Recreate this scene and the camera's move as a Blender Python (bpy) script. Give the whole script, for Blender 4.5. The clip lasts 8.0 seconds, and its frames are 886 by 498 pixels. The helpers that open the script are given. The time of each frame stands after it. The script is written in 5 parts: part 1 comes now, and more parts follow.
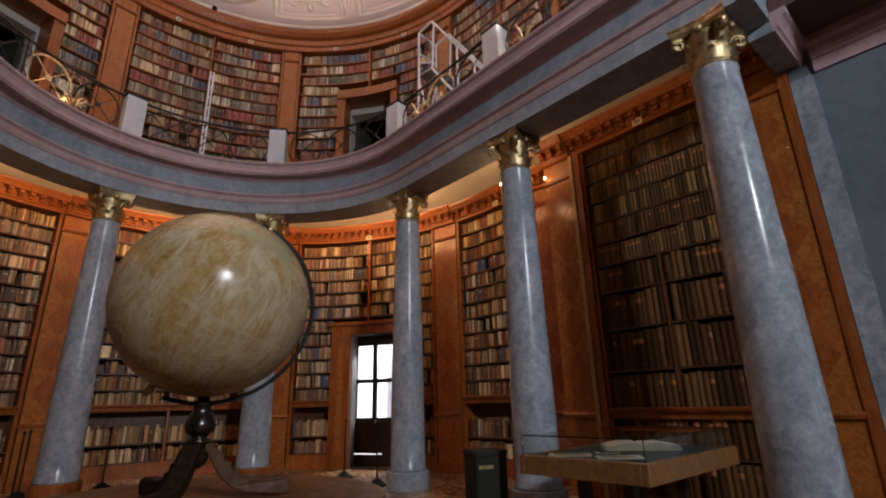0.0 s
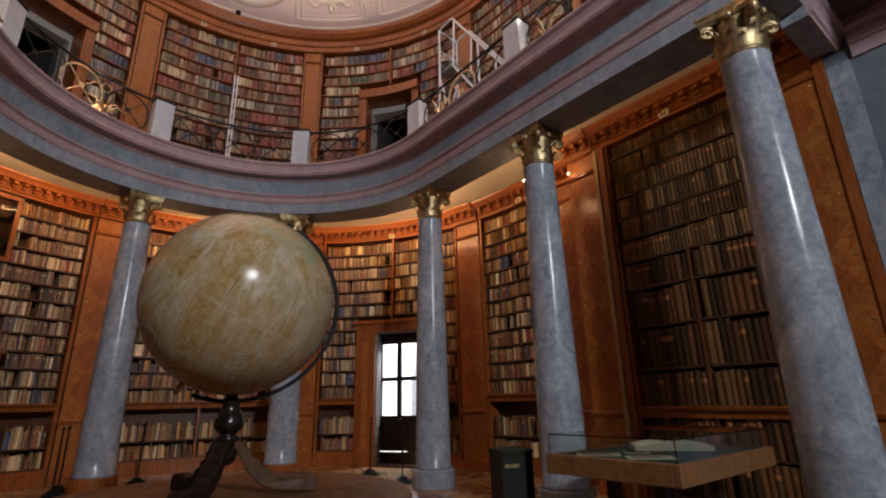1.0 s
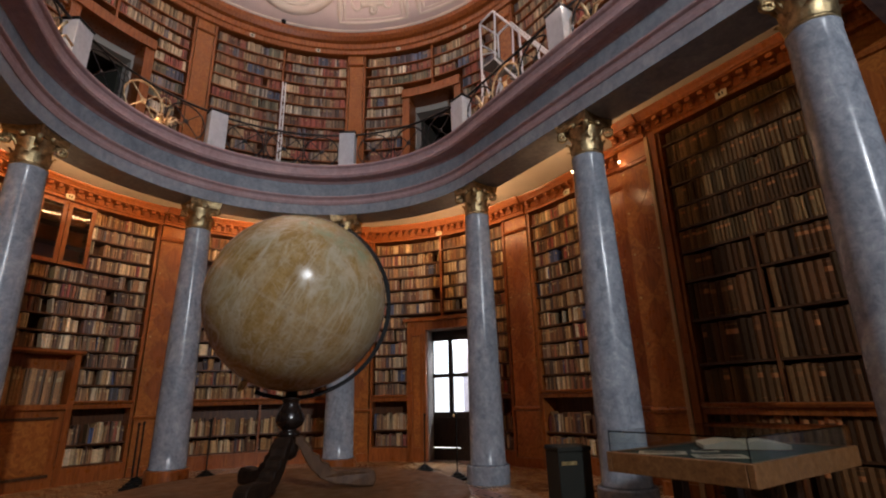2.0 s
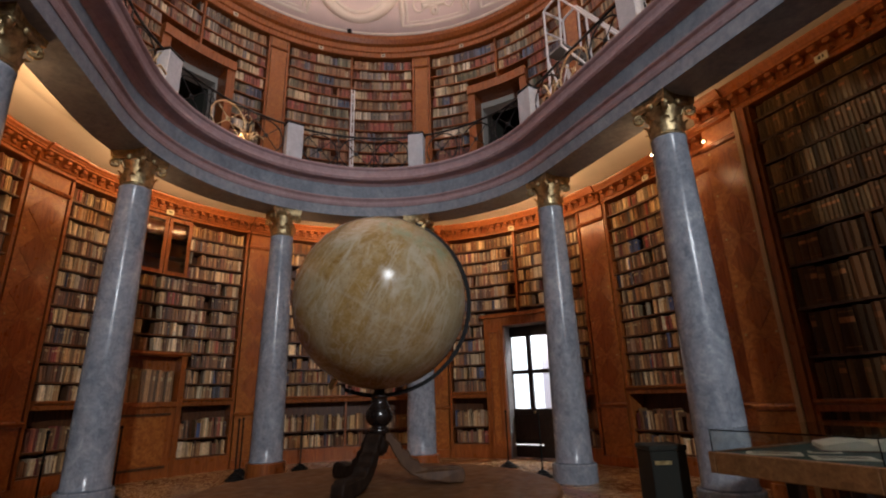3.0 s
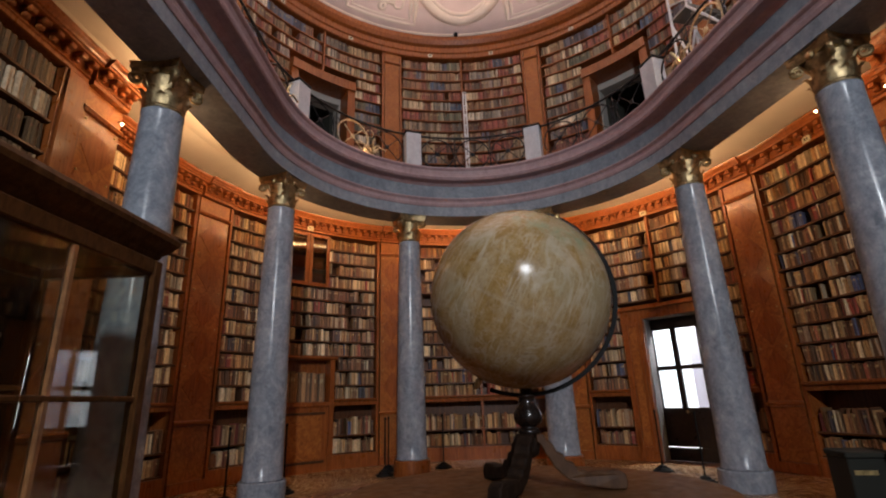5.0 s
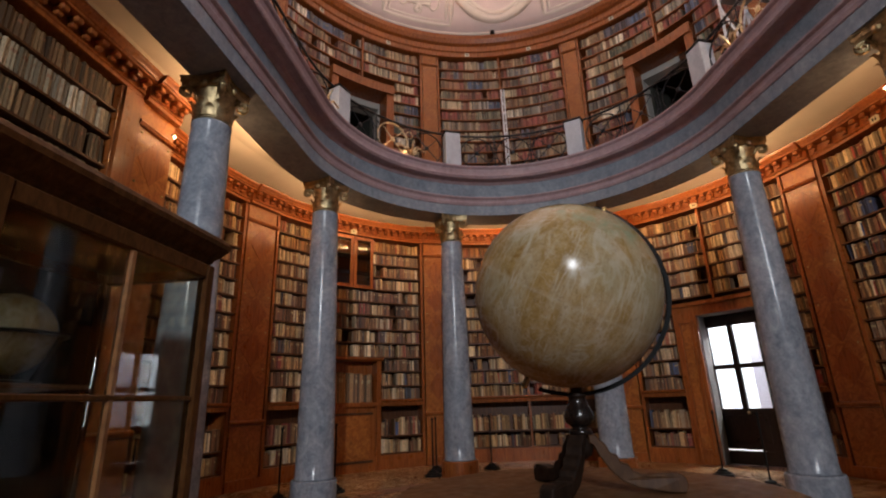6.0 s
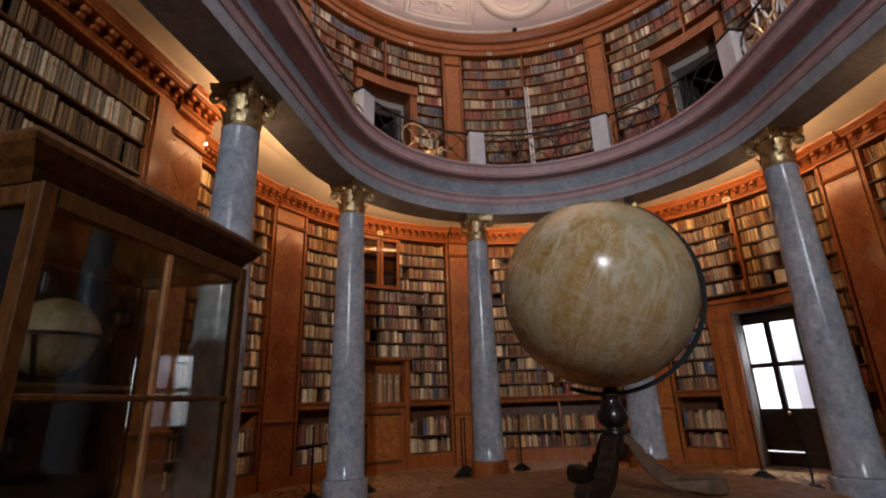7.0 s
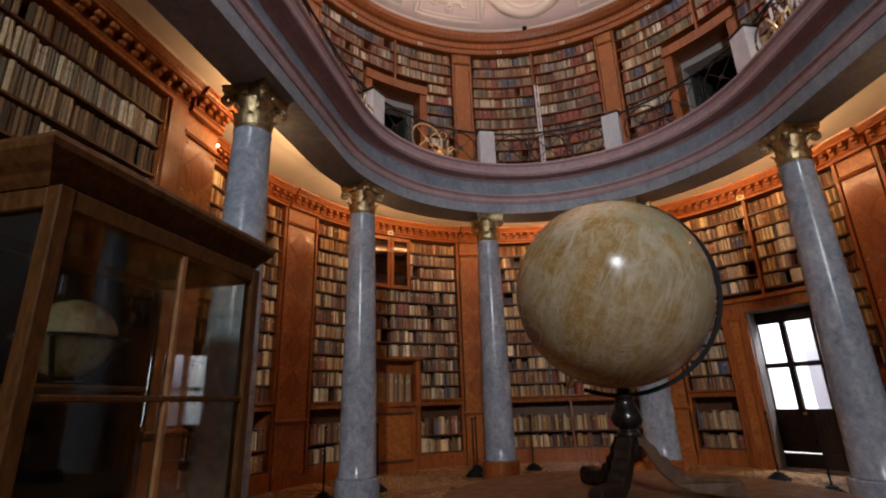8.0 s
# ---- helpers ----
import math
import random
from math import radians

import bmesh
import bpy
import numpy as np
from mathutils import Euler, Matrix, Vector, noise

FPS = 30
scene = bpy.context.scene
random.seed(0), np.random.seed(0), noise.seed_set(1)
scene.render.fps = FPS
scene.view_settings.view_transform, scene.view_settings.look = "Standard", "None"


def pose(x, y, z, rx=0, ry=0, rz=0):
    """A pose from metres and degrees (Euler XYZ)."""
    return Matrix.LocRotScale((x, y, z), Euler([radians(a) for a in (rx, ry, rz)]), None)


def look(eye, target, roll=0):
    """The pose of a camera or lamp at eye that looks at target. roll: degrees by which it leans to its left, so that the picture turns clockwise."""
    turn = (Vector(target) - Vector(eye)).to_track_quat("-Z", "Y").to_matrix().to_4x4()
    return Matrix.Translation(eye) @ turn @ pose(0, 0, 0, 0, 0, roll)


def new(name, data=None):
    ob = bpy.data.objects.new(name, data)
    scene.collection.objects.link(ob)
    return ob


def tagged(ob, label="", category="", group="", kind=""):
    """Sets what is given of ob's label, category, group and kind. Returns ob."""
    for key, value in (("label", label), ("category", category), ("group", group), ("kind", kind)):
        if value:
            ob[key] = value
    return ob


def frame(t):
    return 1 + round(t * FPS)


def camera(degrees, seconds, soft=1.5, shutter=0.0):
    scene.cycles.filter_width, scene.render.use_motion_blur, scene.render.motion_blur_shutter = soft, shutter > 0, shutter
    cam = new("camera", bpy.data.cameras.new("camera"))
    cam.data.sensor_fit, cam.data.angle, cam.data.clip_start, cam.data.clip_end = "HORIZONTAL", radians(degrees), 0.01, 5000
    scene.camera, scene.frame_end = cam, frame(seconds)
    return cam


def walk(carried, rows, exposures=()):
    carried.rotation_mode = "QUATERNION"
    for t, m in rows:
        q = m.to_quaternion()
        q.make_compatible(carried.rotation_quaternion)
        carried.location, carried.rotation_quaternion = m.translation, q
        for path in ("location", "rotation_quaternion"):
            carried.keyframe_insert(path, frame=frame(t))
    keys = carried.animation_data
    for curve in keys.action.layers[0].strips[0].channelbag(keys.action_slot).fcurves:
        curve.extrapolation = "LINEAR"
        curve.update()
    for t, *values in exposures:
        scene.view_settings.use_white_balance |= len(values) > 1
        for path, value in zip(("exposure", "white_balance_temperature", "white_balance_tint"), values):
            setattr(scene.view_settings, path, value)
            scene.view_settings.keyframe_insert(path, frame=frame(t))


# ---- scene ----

cam = camera(84.33, 8.0, soft=2.1)
walk(cam, [
    (0.0, pose(0.000, 0.000, 1.190, 107.45, 1.37, 5.44)),
    (0.5, pose(-0.002, 0.009, 1.192, 107.37, 1.25, 6.36)),
    (1.0, pose(-0.008, 0.024, 1.194, 107.28, 1.22, 8.16)),
    (1.5, pose(-0.022, 0.040, 1.193, 107.17, 1.26, 10.46)),
    (3.0, pose(-0.094, 0.061, 1.199, 106.86, 1.51, 22.53)),
    (3.5, pose(-0.137, 0.068, 1.204, 106.88, 1.62, 26.77)),
    (4.0, pose(-0.170, 0.073, 1.207, 106.95, 1.71, 30.87)),
    (4.5, pose(-0.203, 0.085, 1.209, 107.04, 1.77, 34.15)),
    (6.0, pose(-0.260, 0.128, 1.199, 107.43, 1.82, 42.30)),
    (6.5, pose(-0.270, 0.123, 1.196, 107.51, 1.84, 44.06)),
    (7.0, pose(-0.278, 0.119, 1.199, 107.53, 1.85, 45.36)),
    (7.5, pose(-0.284, 0.117, 1.203, 107.52, 1.82, 46.10)),
    (8.0, pose(-0.288, 0.114, 1.210, 107.47, 1.72, 46.54)),
], exposures=[(0.0, 0.0), (8.0, 0.0)])

# ---- plan of the hall: an apse with two straight flanks ----
OX, OY, RING = -3.4, 5.3, 3.3
ANG0, ANG1 = radians(46), radians(215)
ARC = RING * (ANG1 - ANG0)


def facing(s):
    """Outward direction of the column line at the distance s along it, as an angle."""
    return ANG0 + min(max(s, 0.0), ARC) / RING


def plan(s, w):
    """The place at s along the column line and w outside it."""
    a = facing(s)
    x, y = OX + (RING + w) * math.cos(a), OY + (RING + w) * math.sin(a)
    over = s - min(max(s, 0.0), ARC)
    return x - math.sin(a) * over, y + math.cos(a) * over


def at(s, w, z=0.0):
    """A pose whose x axis runs along the line and whose y axis points inwards to the hall."""
    x, y = plan(s, w)
    return pose(x, y, z, 0, 0, math.degrees(facing(s)) + 90)


def stretch(s, w):
    """Metres per unit of s at the offset w."""
    return (RING + w) / RING if 0 < s < ARC else 1.0


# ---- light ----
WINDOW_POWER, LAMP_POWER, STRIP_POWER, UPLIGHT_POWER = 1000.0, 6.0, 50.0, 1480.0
world = bpy.data.worlds.new("sky")
scene.world = world
world.use_nodes = True
wn = world.node_tree
sky = wn.nodes.new("ShaderNodeTexSky")
sky.sky_type, sky.sun_disc = "NISHITA", False
sky.sun_elevation, sky.sun_rotation = radians(35), radians(150)
wn.links.new(sky.outputs[0], wn.nodes["Background"].inputs[0])
wn.nodes["Background"].inputs[1].default_value = 0.1


def lamp(name, kind, m, power, colour, size=0.05, size_y=None):
    data = bpy.data.lights.new(name, kind)
    data.energy, data.color = power, colour
    if kind == "AREA":
        data.shape, data.size, data.size_y = "RECTANGLE", size, size_y or size
    else:
        data.shadow_soft_size = size
    ob = new(name, data)
    ob.matrix_world = m
    return ob


WARM = (1.0, 0.56, 0.26)
COOL = (0.90, 0.94, 1.0)

# ---- materials ----


def material(name, base, rough=0.5, metal=0.0):
    m = bpy.data.materials.new(name)
    m.use_nodes = True
    b = m.node_tree.nodes["Principled BSDF"]
    b.inputs["Base Color"].default_value = (*base, 1)
    b.inputs["Roughness"].default_value, b.inputs["Metallic"].default_value = rough, metal
    return m, m.node_tree.nodes, m.node_tree.links, b


def ramp(nodes, links, fac, stops):
    r = nodes.new("ShaderNodeValToRGB")
    while len(r.color_ramp.elements) < len(stops):
        r.color_ramp.elements.new(0.5)
    for e, (p, c) in zip(r.color_ramp.elements, stops):
        e.position, e.color = p, (*c, 1)
    links.new(fac, r.inputs[0])
    return r.outputs[0]


def noise_tex(nodes, links, scale, detail=4, rough=0.55, vec=None, distort=0.0):
    n = nodes.new("ShaderNodeTexNoise")
    n.inputs["Scale"].default_value, n.inputs["Detail"].default_value = scale, detail
    n.inputs["Roughness"].default_value, n.inputs["Distortion"].default_value = rough, distort
    if vec:
        links.new(vec, n.inputs["Vector"])
    return n.outputs[0]


def coords(nodes, links, scale=(1, 1, 1), kind="Object"):
    c, m = nodes.new("ShaderNodeTexCoord"), nodes.new("ShaderNodeMapping")
    m.inputs["Scale"].default_value = scale
    links.new(c.outputs[kind], m.inputs[0])
    return m.outputs[0]


def mix(nodes, links, fac, a, b, how="MIX"):
    m = nodes.new("ShaderNodeMix")
    m.data_type, m.blend_type = "RGBA", how
    for sock, val in ((m.inputs[0], fac), (m.inputs[6], a), (m.inputs[7], b)):
        if isinstance(val, (int, float)):
            sock.default_value = val
        elif isinstance(val, tuple):
            sock.default_value = (*val, 1)
        else:
            links.new(val, sock)
    return m.outputs[2]


def bump(nodes, links, b, height, strength=0.2, dist=0.01):
    n = nodes.new("ShaderNodeBump")
    n.inputs["Strength"].default_value, n.inputs["Distance"].default_value = strength, dist
    links.new(height, n.inputs["Height"])
    links.new(n.outputs[0], b.inputs["Normal"])


def world_coords(nodes, links, scale=(1, 1, 1)):
    g, m = nodes.new("ShaderNodeNewGeometry"), nodes.new("ShaderNodeMapping")
    m.inputs["Scale"].default_value = scale
    links.new(g.outputs["Position"], m.inputs[0])
    return m.outputs[0]


def wood(name, dark, mid, light, rough=0.32, grain=(6, 6, 0.6), coat=0.25):
    m, n, l, b = material(name, mid, rough)
    v = world_coords(n, l, grain)
    a = noise_tex(n, l, 5, 6, 0.6, v, 0.6)
    c = noise_tex(n, l, 0.9, 3, 0.5, world_coords(n, l))
    col = ramp(n, l, a, [(0.3, dark), (0.5, mid), (0.72, light)])
    col = mix(n, l, c, col, mix(n, l, 0.55, col, tuple(0.45 * k for k in dark)))
    l.new(col, b.inputs["Base Color"])
    l.new(ramp(n, l, noise_tex(n, l, 14, 3, 0.5, world_coords(n, l)), [(0.3, (rough - 0.08,) * 3), (0.7, (rough + 0.14,) * 3)]), b.inputs["Roughness"])
    b.inputs["Coat Weight"].default_value, b.inputs["Coat Roughness"].default_value = coat * 0.45, 0.2
    b.inputs["Specular IOR Level"].default_value = 0.35
    bump(n, l, b, a, 0.12, 0.004)
    return m


cherry = wood("cherry_wood", (0.18, 0.047, 0.010), (0.31, 0.086, 0.018), (0.43, 0.14, 0.034))
dark_shelf = wood("shelf_wood", (0.07, 0.024, 0.009), (0.12, 0.042, 0.014), (0.19, 0.07, 0.022), 0.4)
pale_wood = wood("pale_wood", (0.15, 0.062, 0.02), (0.23, 0.105, 0.036), (0.31, 0.155, 0.06), 0.45, (6, 6, 6))
bead_wood = wood("pale_bead_wood", (0.36, 0.21, 0.10), (0.46, 0.29, 0.15), (0.55, 0.37, 0.21), 0.4)
brown_wood = wood("brown_wood", (0.05, 0.02, 0.008), (0.085, 0.036, 0.014), (0.125, 0.056, 0.022), 0.42)
case_wood = wood("showcase_wood", (0.045, 0.016, 0.004), (0.085, 0.033, 0.009), (0.13, 0.056, 0.016), 0.5, (6, 6, 2), 0.05)
top_wood = wood("round_table_wood", (0.085, 0.036, 0.013), (0.135, 0.058, 0.02), (0.18, 0.083, 0.03), 0.55, (3, 0.8, 3), 0.0)
top_wood.node_tree.nodes["Principled BSDF"].inputs["Specular IOR Level"].default_value = 0.18
turned_wood = wood("black_turned_wood", (0.008, 0.005, 0.004), (0.014, 0.008, 0.006), (0.028, 0.014, 0.009), 0.2, (6, 6, 2), 0.7)
table_wood = wood("table_wood", (0.17, 0.07, 0.025), (0.25, 0.11, 0.04), (0.33, 0.16, 0.06), 0.4, (3, 0.8, 3))
black_wood = wood("ebonised_wood", (0.012, 0.007, 0.005), (0.022, 0.012, 0.008), (0.04, 0.02, 0.012), 0.34, (6, 6, 2), 0.2)


leg_wood = wood("dark_leg_wood", (0.010, 0.005, 0.003), (0.02, 0.010, 0.006), (0.04, 0.02, 0.011), 0.55, (6, 6, 2), 0.0)
leg_wood.node_tree.nodes["Principled BSDF"].inputs["Specular IOR Level"].default_value = 0.15
case_wood.node_tree.nodes["Principled BSDF"].inputs["Specular IOR Level"].default_value = 0.1
# lighter copy of the leg wood, with light put into its colour
lit_wood = wood("lit_leg_wood", (0.05, 0.02, 0.007), (0.09, 0.036, 0.013), (0.13, 0.058, 0.022), 0.5, (6, 6, 2), 0.05)


def burl(name="walnut_burl", coat=0.32):
    m, n, l, b = material(name, (0.28, 0.12, 0.03), 0.28)
    v = world_coords(n, l)
    a = noise_tex(n, l, 7, 8, 0.7, v, 2.2)
    c = noise_tex(n, l, 2.0, 3, 0.5, v)
    col = ramp(n, l, a, [(0.3, (0.17, 0.045, 0.009)), (0.48, (0.33, 0.10, 0.02)), (0.62, (0.46, 0.17, 0.042)), (0.8, (0.25, 0.072, 0.015))])
    l.new(mix(n, l, c, col, mix(n, l, 0.45, col, (0.12, 0.05, 0.015))), b.inputs["Base Color"])
    b.inputs["Coat Weight"].default_value, b.inputs["Coat Roughness"].default_value = coat, 0.14
    b.inputs["Specular IOR Level"].default_value = 0.35
    return m


burl_wood = burl()
gallery_burl = burl("gallery_burl", 0.05)


def marble(name, lo, mid, hi, rough, scale=1.0):
    m, n, l, b = material(name, mid, rough)
    v = world_coords(n, l)
    a = noise_tex(n, l, 4 * scale, 9, 0.72, world_coords(n, l, (1, 1, 0.6)), 0.9)
    c = noise_tex(n, l, 15 * scale, 7, 0.72, v, 0.6)
    f = noise_tex(n, l, 1.1 * scale, 2, 0.5, v)
    col = ramp(n, l, a, [(0.34, lo), (0.5, mid), (0.66, hi)])
    col = mix(n, l, 0.42, col, ramp(n, l, c, [(0.36, lo), (0.5, mid), (0.64, hi)]))
    col = mix(n, l, f, col, mix(n, l, 0.3, col, lo))
    l.new(col, b.inputs["Base Color"])
    l.new(ramp(n, l, a, [(0.3, (rough * 0.7,) * 3), (0.7, (rough * 1.9,) * 3)]), b.inputs["Roughness"])
    b.inputs["Specular IOR Level"].default_value = 0.26
    bump(n, l, b, c, 0.06, 0.002)
    return m


grey_marble = marble("blue_grey_stucco_marble", (0.135, 0.155, 0.19), (0.27, 0.295, 0.345), (0.45, 0.48, 0.525), 0.17)
beam_marble = marble("blue_grey_beam_marble", (0.14, 0.16, 0.195), (0.25, 0.275, 0.32), (0.38, 0.41, 0.455), 0.4)
wall_marble = marble("blue_grey_wall_marble", (0.105, 0.125, 0.15), (0.145, 0.168, 0.2), (0.19, 0.215, 0.25), 0.4, 0.5)
mauve_marble = marble("mauve_stucco_moulding", (0.29, 0.19, 0.205), (0.41, 0.285, 0.30), (0.50, 0.37, 0.385), 0.38)
pier_marble = marble("pale_grey_marble", (0.38, 0.40, 0.45), (0.52, 0.54, 0.58), (0.62, 0.64, 0.68), 0.3)


def plaster(name, base, rough=0.8):
    m, n, l, b = material(name, base, rough)
    v = world_coords(n, l)
    a = noise_tex(n, l, 2.2, 5, 0.6, v)
    l.new(ramp(n, l, a, [(0.3, tuple(c * 0.88 for c in base)), (0.7, base)]), b.inputs["Base Color"])
    bump(n, l, b, noise_tex(n, l, 60, 3, 0.6, v), 0.08, 0.003)
    return m


white_plaster = plaster("white_plaster", (0.72, 0.68, 0.60))
dome_plaster = plaster("rosy_dome_plaster", (0.70, 0.56, 0.53))
dome_relief = plaster("cream_dome_relief", (0.74, 0.64, 0.56))
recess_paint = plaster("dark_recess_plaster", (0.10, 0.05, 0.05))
outer_plaster = plaster("outer_plaster", (0.45, 0.42, 0.38))


def gilding(name, base, rough):
    m, n, l, b = material(name, base, rough, 1.0)
    v = coords(n, l)
    a = noise_tex(n, l, 16, 5, 0.6, v)
    l.new(ramp(n, l, a, [(0.32, tuple(c * 0.42 for c in base)), (0.6, base)]), b.inputs["Base Color"])
    l.new(ramp(n, l, a, [(0.3, (rough + 0.2,) * 3), (0.7, (rough,) * 3)]), b.inputs["Roughness"])
    bump(n, l, b, noise_tex(n, l, 30, 5, 0.6, v), 0.6, 0.012)
    return m


gold = gilding("worn_gilding", (0.52, 0.395, 0.215), 0.34)
bright_gilt = gilding("bright_gilding", (0.88, 0.70, 0.44), 0.36)
brass = gilding("aged_brass", (0.62, 0.47, 0.22), 0.3)
iron = gilding("dark_iron", (0.06, 0.06, 0.065), 0.45)
white_metal = material("white_painted_steel", (0.72, 0.72, 0.75), 0.4)[0]
steel_grey = material("grey_steel_tread", (0.30, 0.30, 0.29), 0.5, 0.4)[0]
bulb_glass, nb, lb, bb = material("lit_bulb", (1, 0.9, 0.75), 0.3)
bb.inputs["Emission Color"].default_value, bb.inputs["Emission Strength"].default_value = (1.0, 0.78, 0.5, 1), 14.0


def glass_material(name, tint=(0.92, 0.96, 0.95)):
    m, n, l, b = material(name, tint, 0.02)
    b.inputs["Transmission Weight"].default_value, b.inputs["IOR"].default_value = 1.0, 1.45
    return m


glass = glass_material("window_glass")
# tint put into the showcase glass to dim what shows through it
case_glass = glass_material("darkening_showcase_glass", (0.79, 0.81, 0.75))
cupboard_glass = glass_material("dull_cupboard_glass", (0.55, 0.42, 0.28))
cupboard_glass.node_tree.nodes["Principled BSDF"].inputs["Roughness"].default_value = 0.07


def daylight():
    m, n, l, b = material("daylit_distance", (0.9, 0.93, 1.0), 0.9)
    b.inputs["Emission Color"].default_value, b.inputs["Emission Strength"].default_value = (0.93, 0.95, 1.0, 1), 1.3
    return m


day_backdrop = daylight()
# the far wall's daylight is a weak glow of its own
far_wall, _, _, fw = material("glowing_far_wall", (0.5, 0.48, 0.55), 0.9)
fw.inputs["Emission Color"].default_value, fw.inputs["Emission Strength"].default_value = (0.80, 0.72, 0.86, 1), 0.5


def parchment():
    m, n, l, b = material("varnished_globe_paper", (0.42, 0.31, 0.15), 0.25)
    v = coords(n, l)
    a = noise_tex(n, l, 10.0, 9, 0.72, v, 0.5)
    c = noise_tex(n, l, 21, 9, 0.75, coords(n, l, (1, 1, 0.3)), 0.4)
    e = noise_tex(n, l, 44, 6, 0.7, coords(n, l, (1, 1, 0.8)), 1.2)
    g = noise_tex(n, l, 4.2, 5, 0.6, coords(n, l, (1.3, 1, 0.5)), 0.8)
    f = noise_tex(n, l, 2.0, 3, 0.5, v)
    col = ramp(n, l, a, [(0.30, (0.205, 0.112, 0.03)), (0.45, (0.275, 0.165, 0.054)), (0.57, (0.32, 0.203, 0.078)), (0.70, (0.375, 0.262, 0.13))])
    col = mix(n, l, ramp(n, l, g, [(0.44, (0, 0, 0)), (0.62, (0.5, 0.5, 0.5))]), col, (0.40, 0.34, 0.24))
    col = mix(n, l, ramp(n, l, c, [(0.50, (0, 0, 0)), (0.60, (0.3, 0.3, 0.3)), (0.70, (0.5, 0.5, 0.5))]), col, (0.45, 0.375, 0.265))
    col = mix(n, l, ramp(n, l, e, [(0.56, (0, 0, 0)), (0.66, (0.3, 0.3, 0.3))]), col, (0.47, 0.40, 0.31))
    col = mix(n, l, ramp(n, l, e, [(0.34, (0.5, 0.5, 0.5)), (0.46, (0, 0, 0))]), col, (0.15, 0.08, 0.028))
    # pale streaks and scuffs in the varnish, gathered in patches
    for sc, along, wide, much, lo in ((4.5, (1.2, 1.0, 0.24), 0.045, 0.5, 0.40), (7.5, (1.0, 1.0, 0.3), 0.035, 0.42, 0.46), (12, (0.5, 1.0, 1.0), 0.022, 0.34, 0.50)):
        v2 = noise_tex(n, l, sc, 4, 0.5, coords(n, l, along), 0.9)
        line = ramp(n, l, v2, [(0.51 - wide, (0.0,) * 3), (0.51, (much,) * 3), (0.51 + wide, (0.0,) * 3)])
        patch = ramp(n, l, noise_tex(n, l, sc * 0.6, 2, 0.5, v, 0.3), [(lo, (0.0,) * 3), (lo + 0.14, (1.0,) * 3)])
        col = mix(n, l, mix(n, l, 1.0, line, patch, "MULTIPLY"), col, (0.50, 0.44, 0.35))
    col = mix(n, l, ramp(n, l, f, [(0.52, (0, 0, 0)), (0.66, (0.45, 0.45, 0.45))]), col, (0.25, 0.215, 0.12))
    # gore seams and parallels of the printed paper
    s = n.new("ShaderNodeTexCoord")
    x = n.new("ShaderNodeSeparateXYZ")
    l.new(s.outputs["Object"], x.inputs[0])
    arc = n.new("ShaderNodeMath")
    arc.operation = "ARCTAN2"
    l.new(x.outputs[0], arc.inputs[0]), l.new(x.outputs[1], arc.inputs[1])
    saw = n.new("ShaderNodeMath")
    saw.operation = "PINGPONG"
    saw.inputs[1].default_value = math.pi / 24
    l.new(arc.outputs[0], saw.inputs[0])
    par = n.new("ShaderNodeMath")
    par.operation = "PINGPONG"
    par.inputs[1].default_value = 0.0725
    l.new(x.outputs[2], par.inputs[0])
    seam = ramp(n, l, saw.outputs[0], [(0.0, (0.2,) * 3), (0.010, (0.0,) * 3)])
    # worn pale line of the equator and a green-tinted polar cap
    high = n.new("ShaderNodeMath")
    high.operation = "ABSOLUTE"
    l.new(x.outputs[2], high.inputs[0])
    col = mix(n, l, ramp(n, l, high.outputs[0], [(0.0, (0.16,) * 3), (0.006, (0.12,) * 3), (0.02, (0.0,) * 3)]), col, (0.50, 0.44, 0.34))
    cap = n.new("ShaderNodeMath")
    cap.operation = "MULTIPLY"
    l.new(ramp(n, l, x.outputs[2], [(0.40, (0.0,) * 3), (0.47, (0.8,) * 3), (0.56, (0.3,) * 3)]), cap.inputs[0])
    l.new(ramp(n, l, a, [(0.42, (0.1,) * 3), (0.56, (1.0,) * 3)]), cap.inputs[1])
    col = mix(n, l, cap.outputs[0], col, (0.20, 0.235, 0.14))
    ring = ramp(n, l, par.outputs[0], [(0.0, (0.1,) * 3), (0.004, (0.0,) * 3)])
    col = mix(n, l, seam, col, (0.50, 0.45, 0.32))
    col = mix(n, l, ring, col, (0.48, 0.43, 0.30))
    l.new(col, b.inputs["Base Color"])
    l.new(ramp(n, l, c, [(0.3, (0.15,) * 3), (0.7, (0.26,) * 3)]), b.inputs["Roughness"])
    b.inputs["Specular IOR Level"].default_value = 0.26
    bump(n, l, b, mix(n, l, 0.5, c, e), 0.2, 0.003)
    return m


globe_paper = parchment()


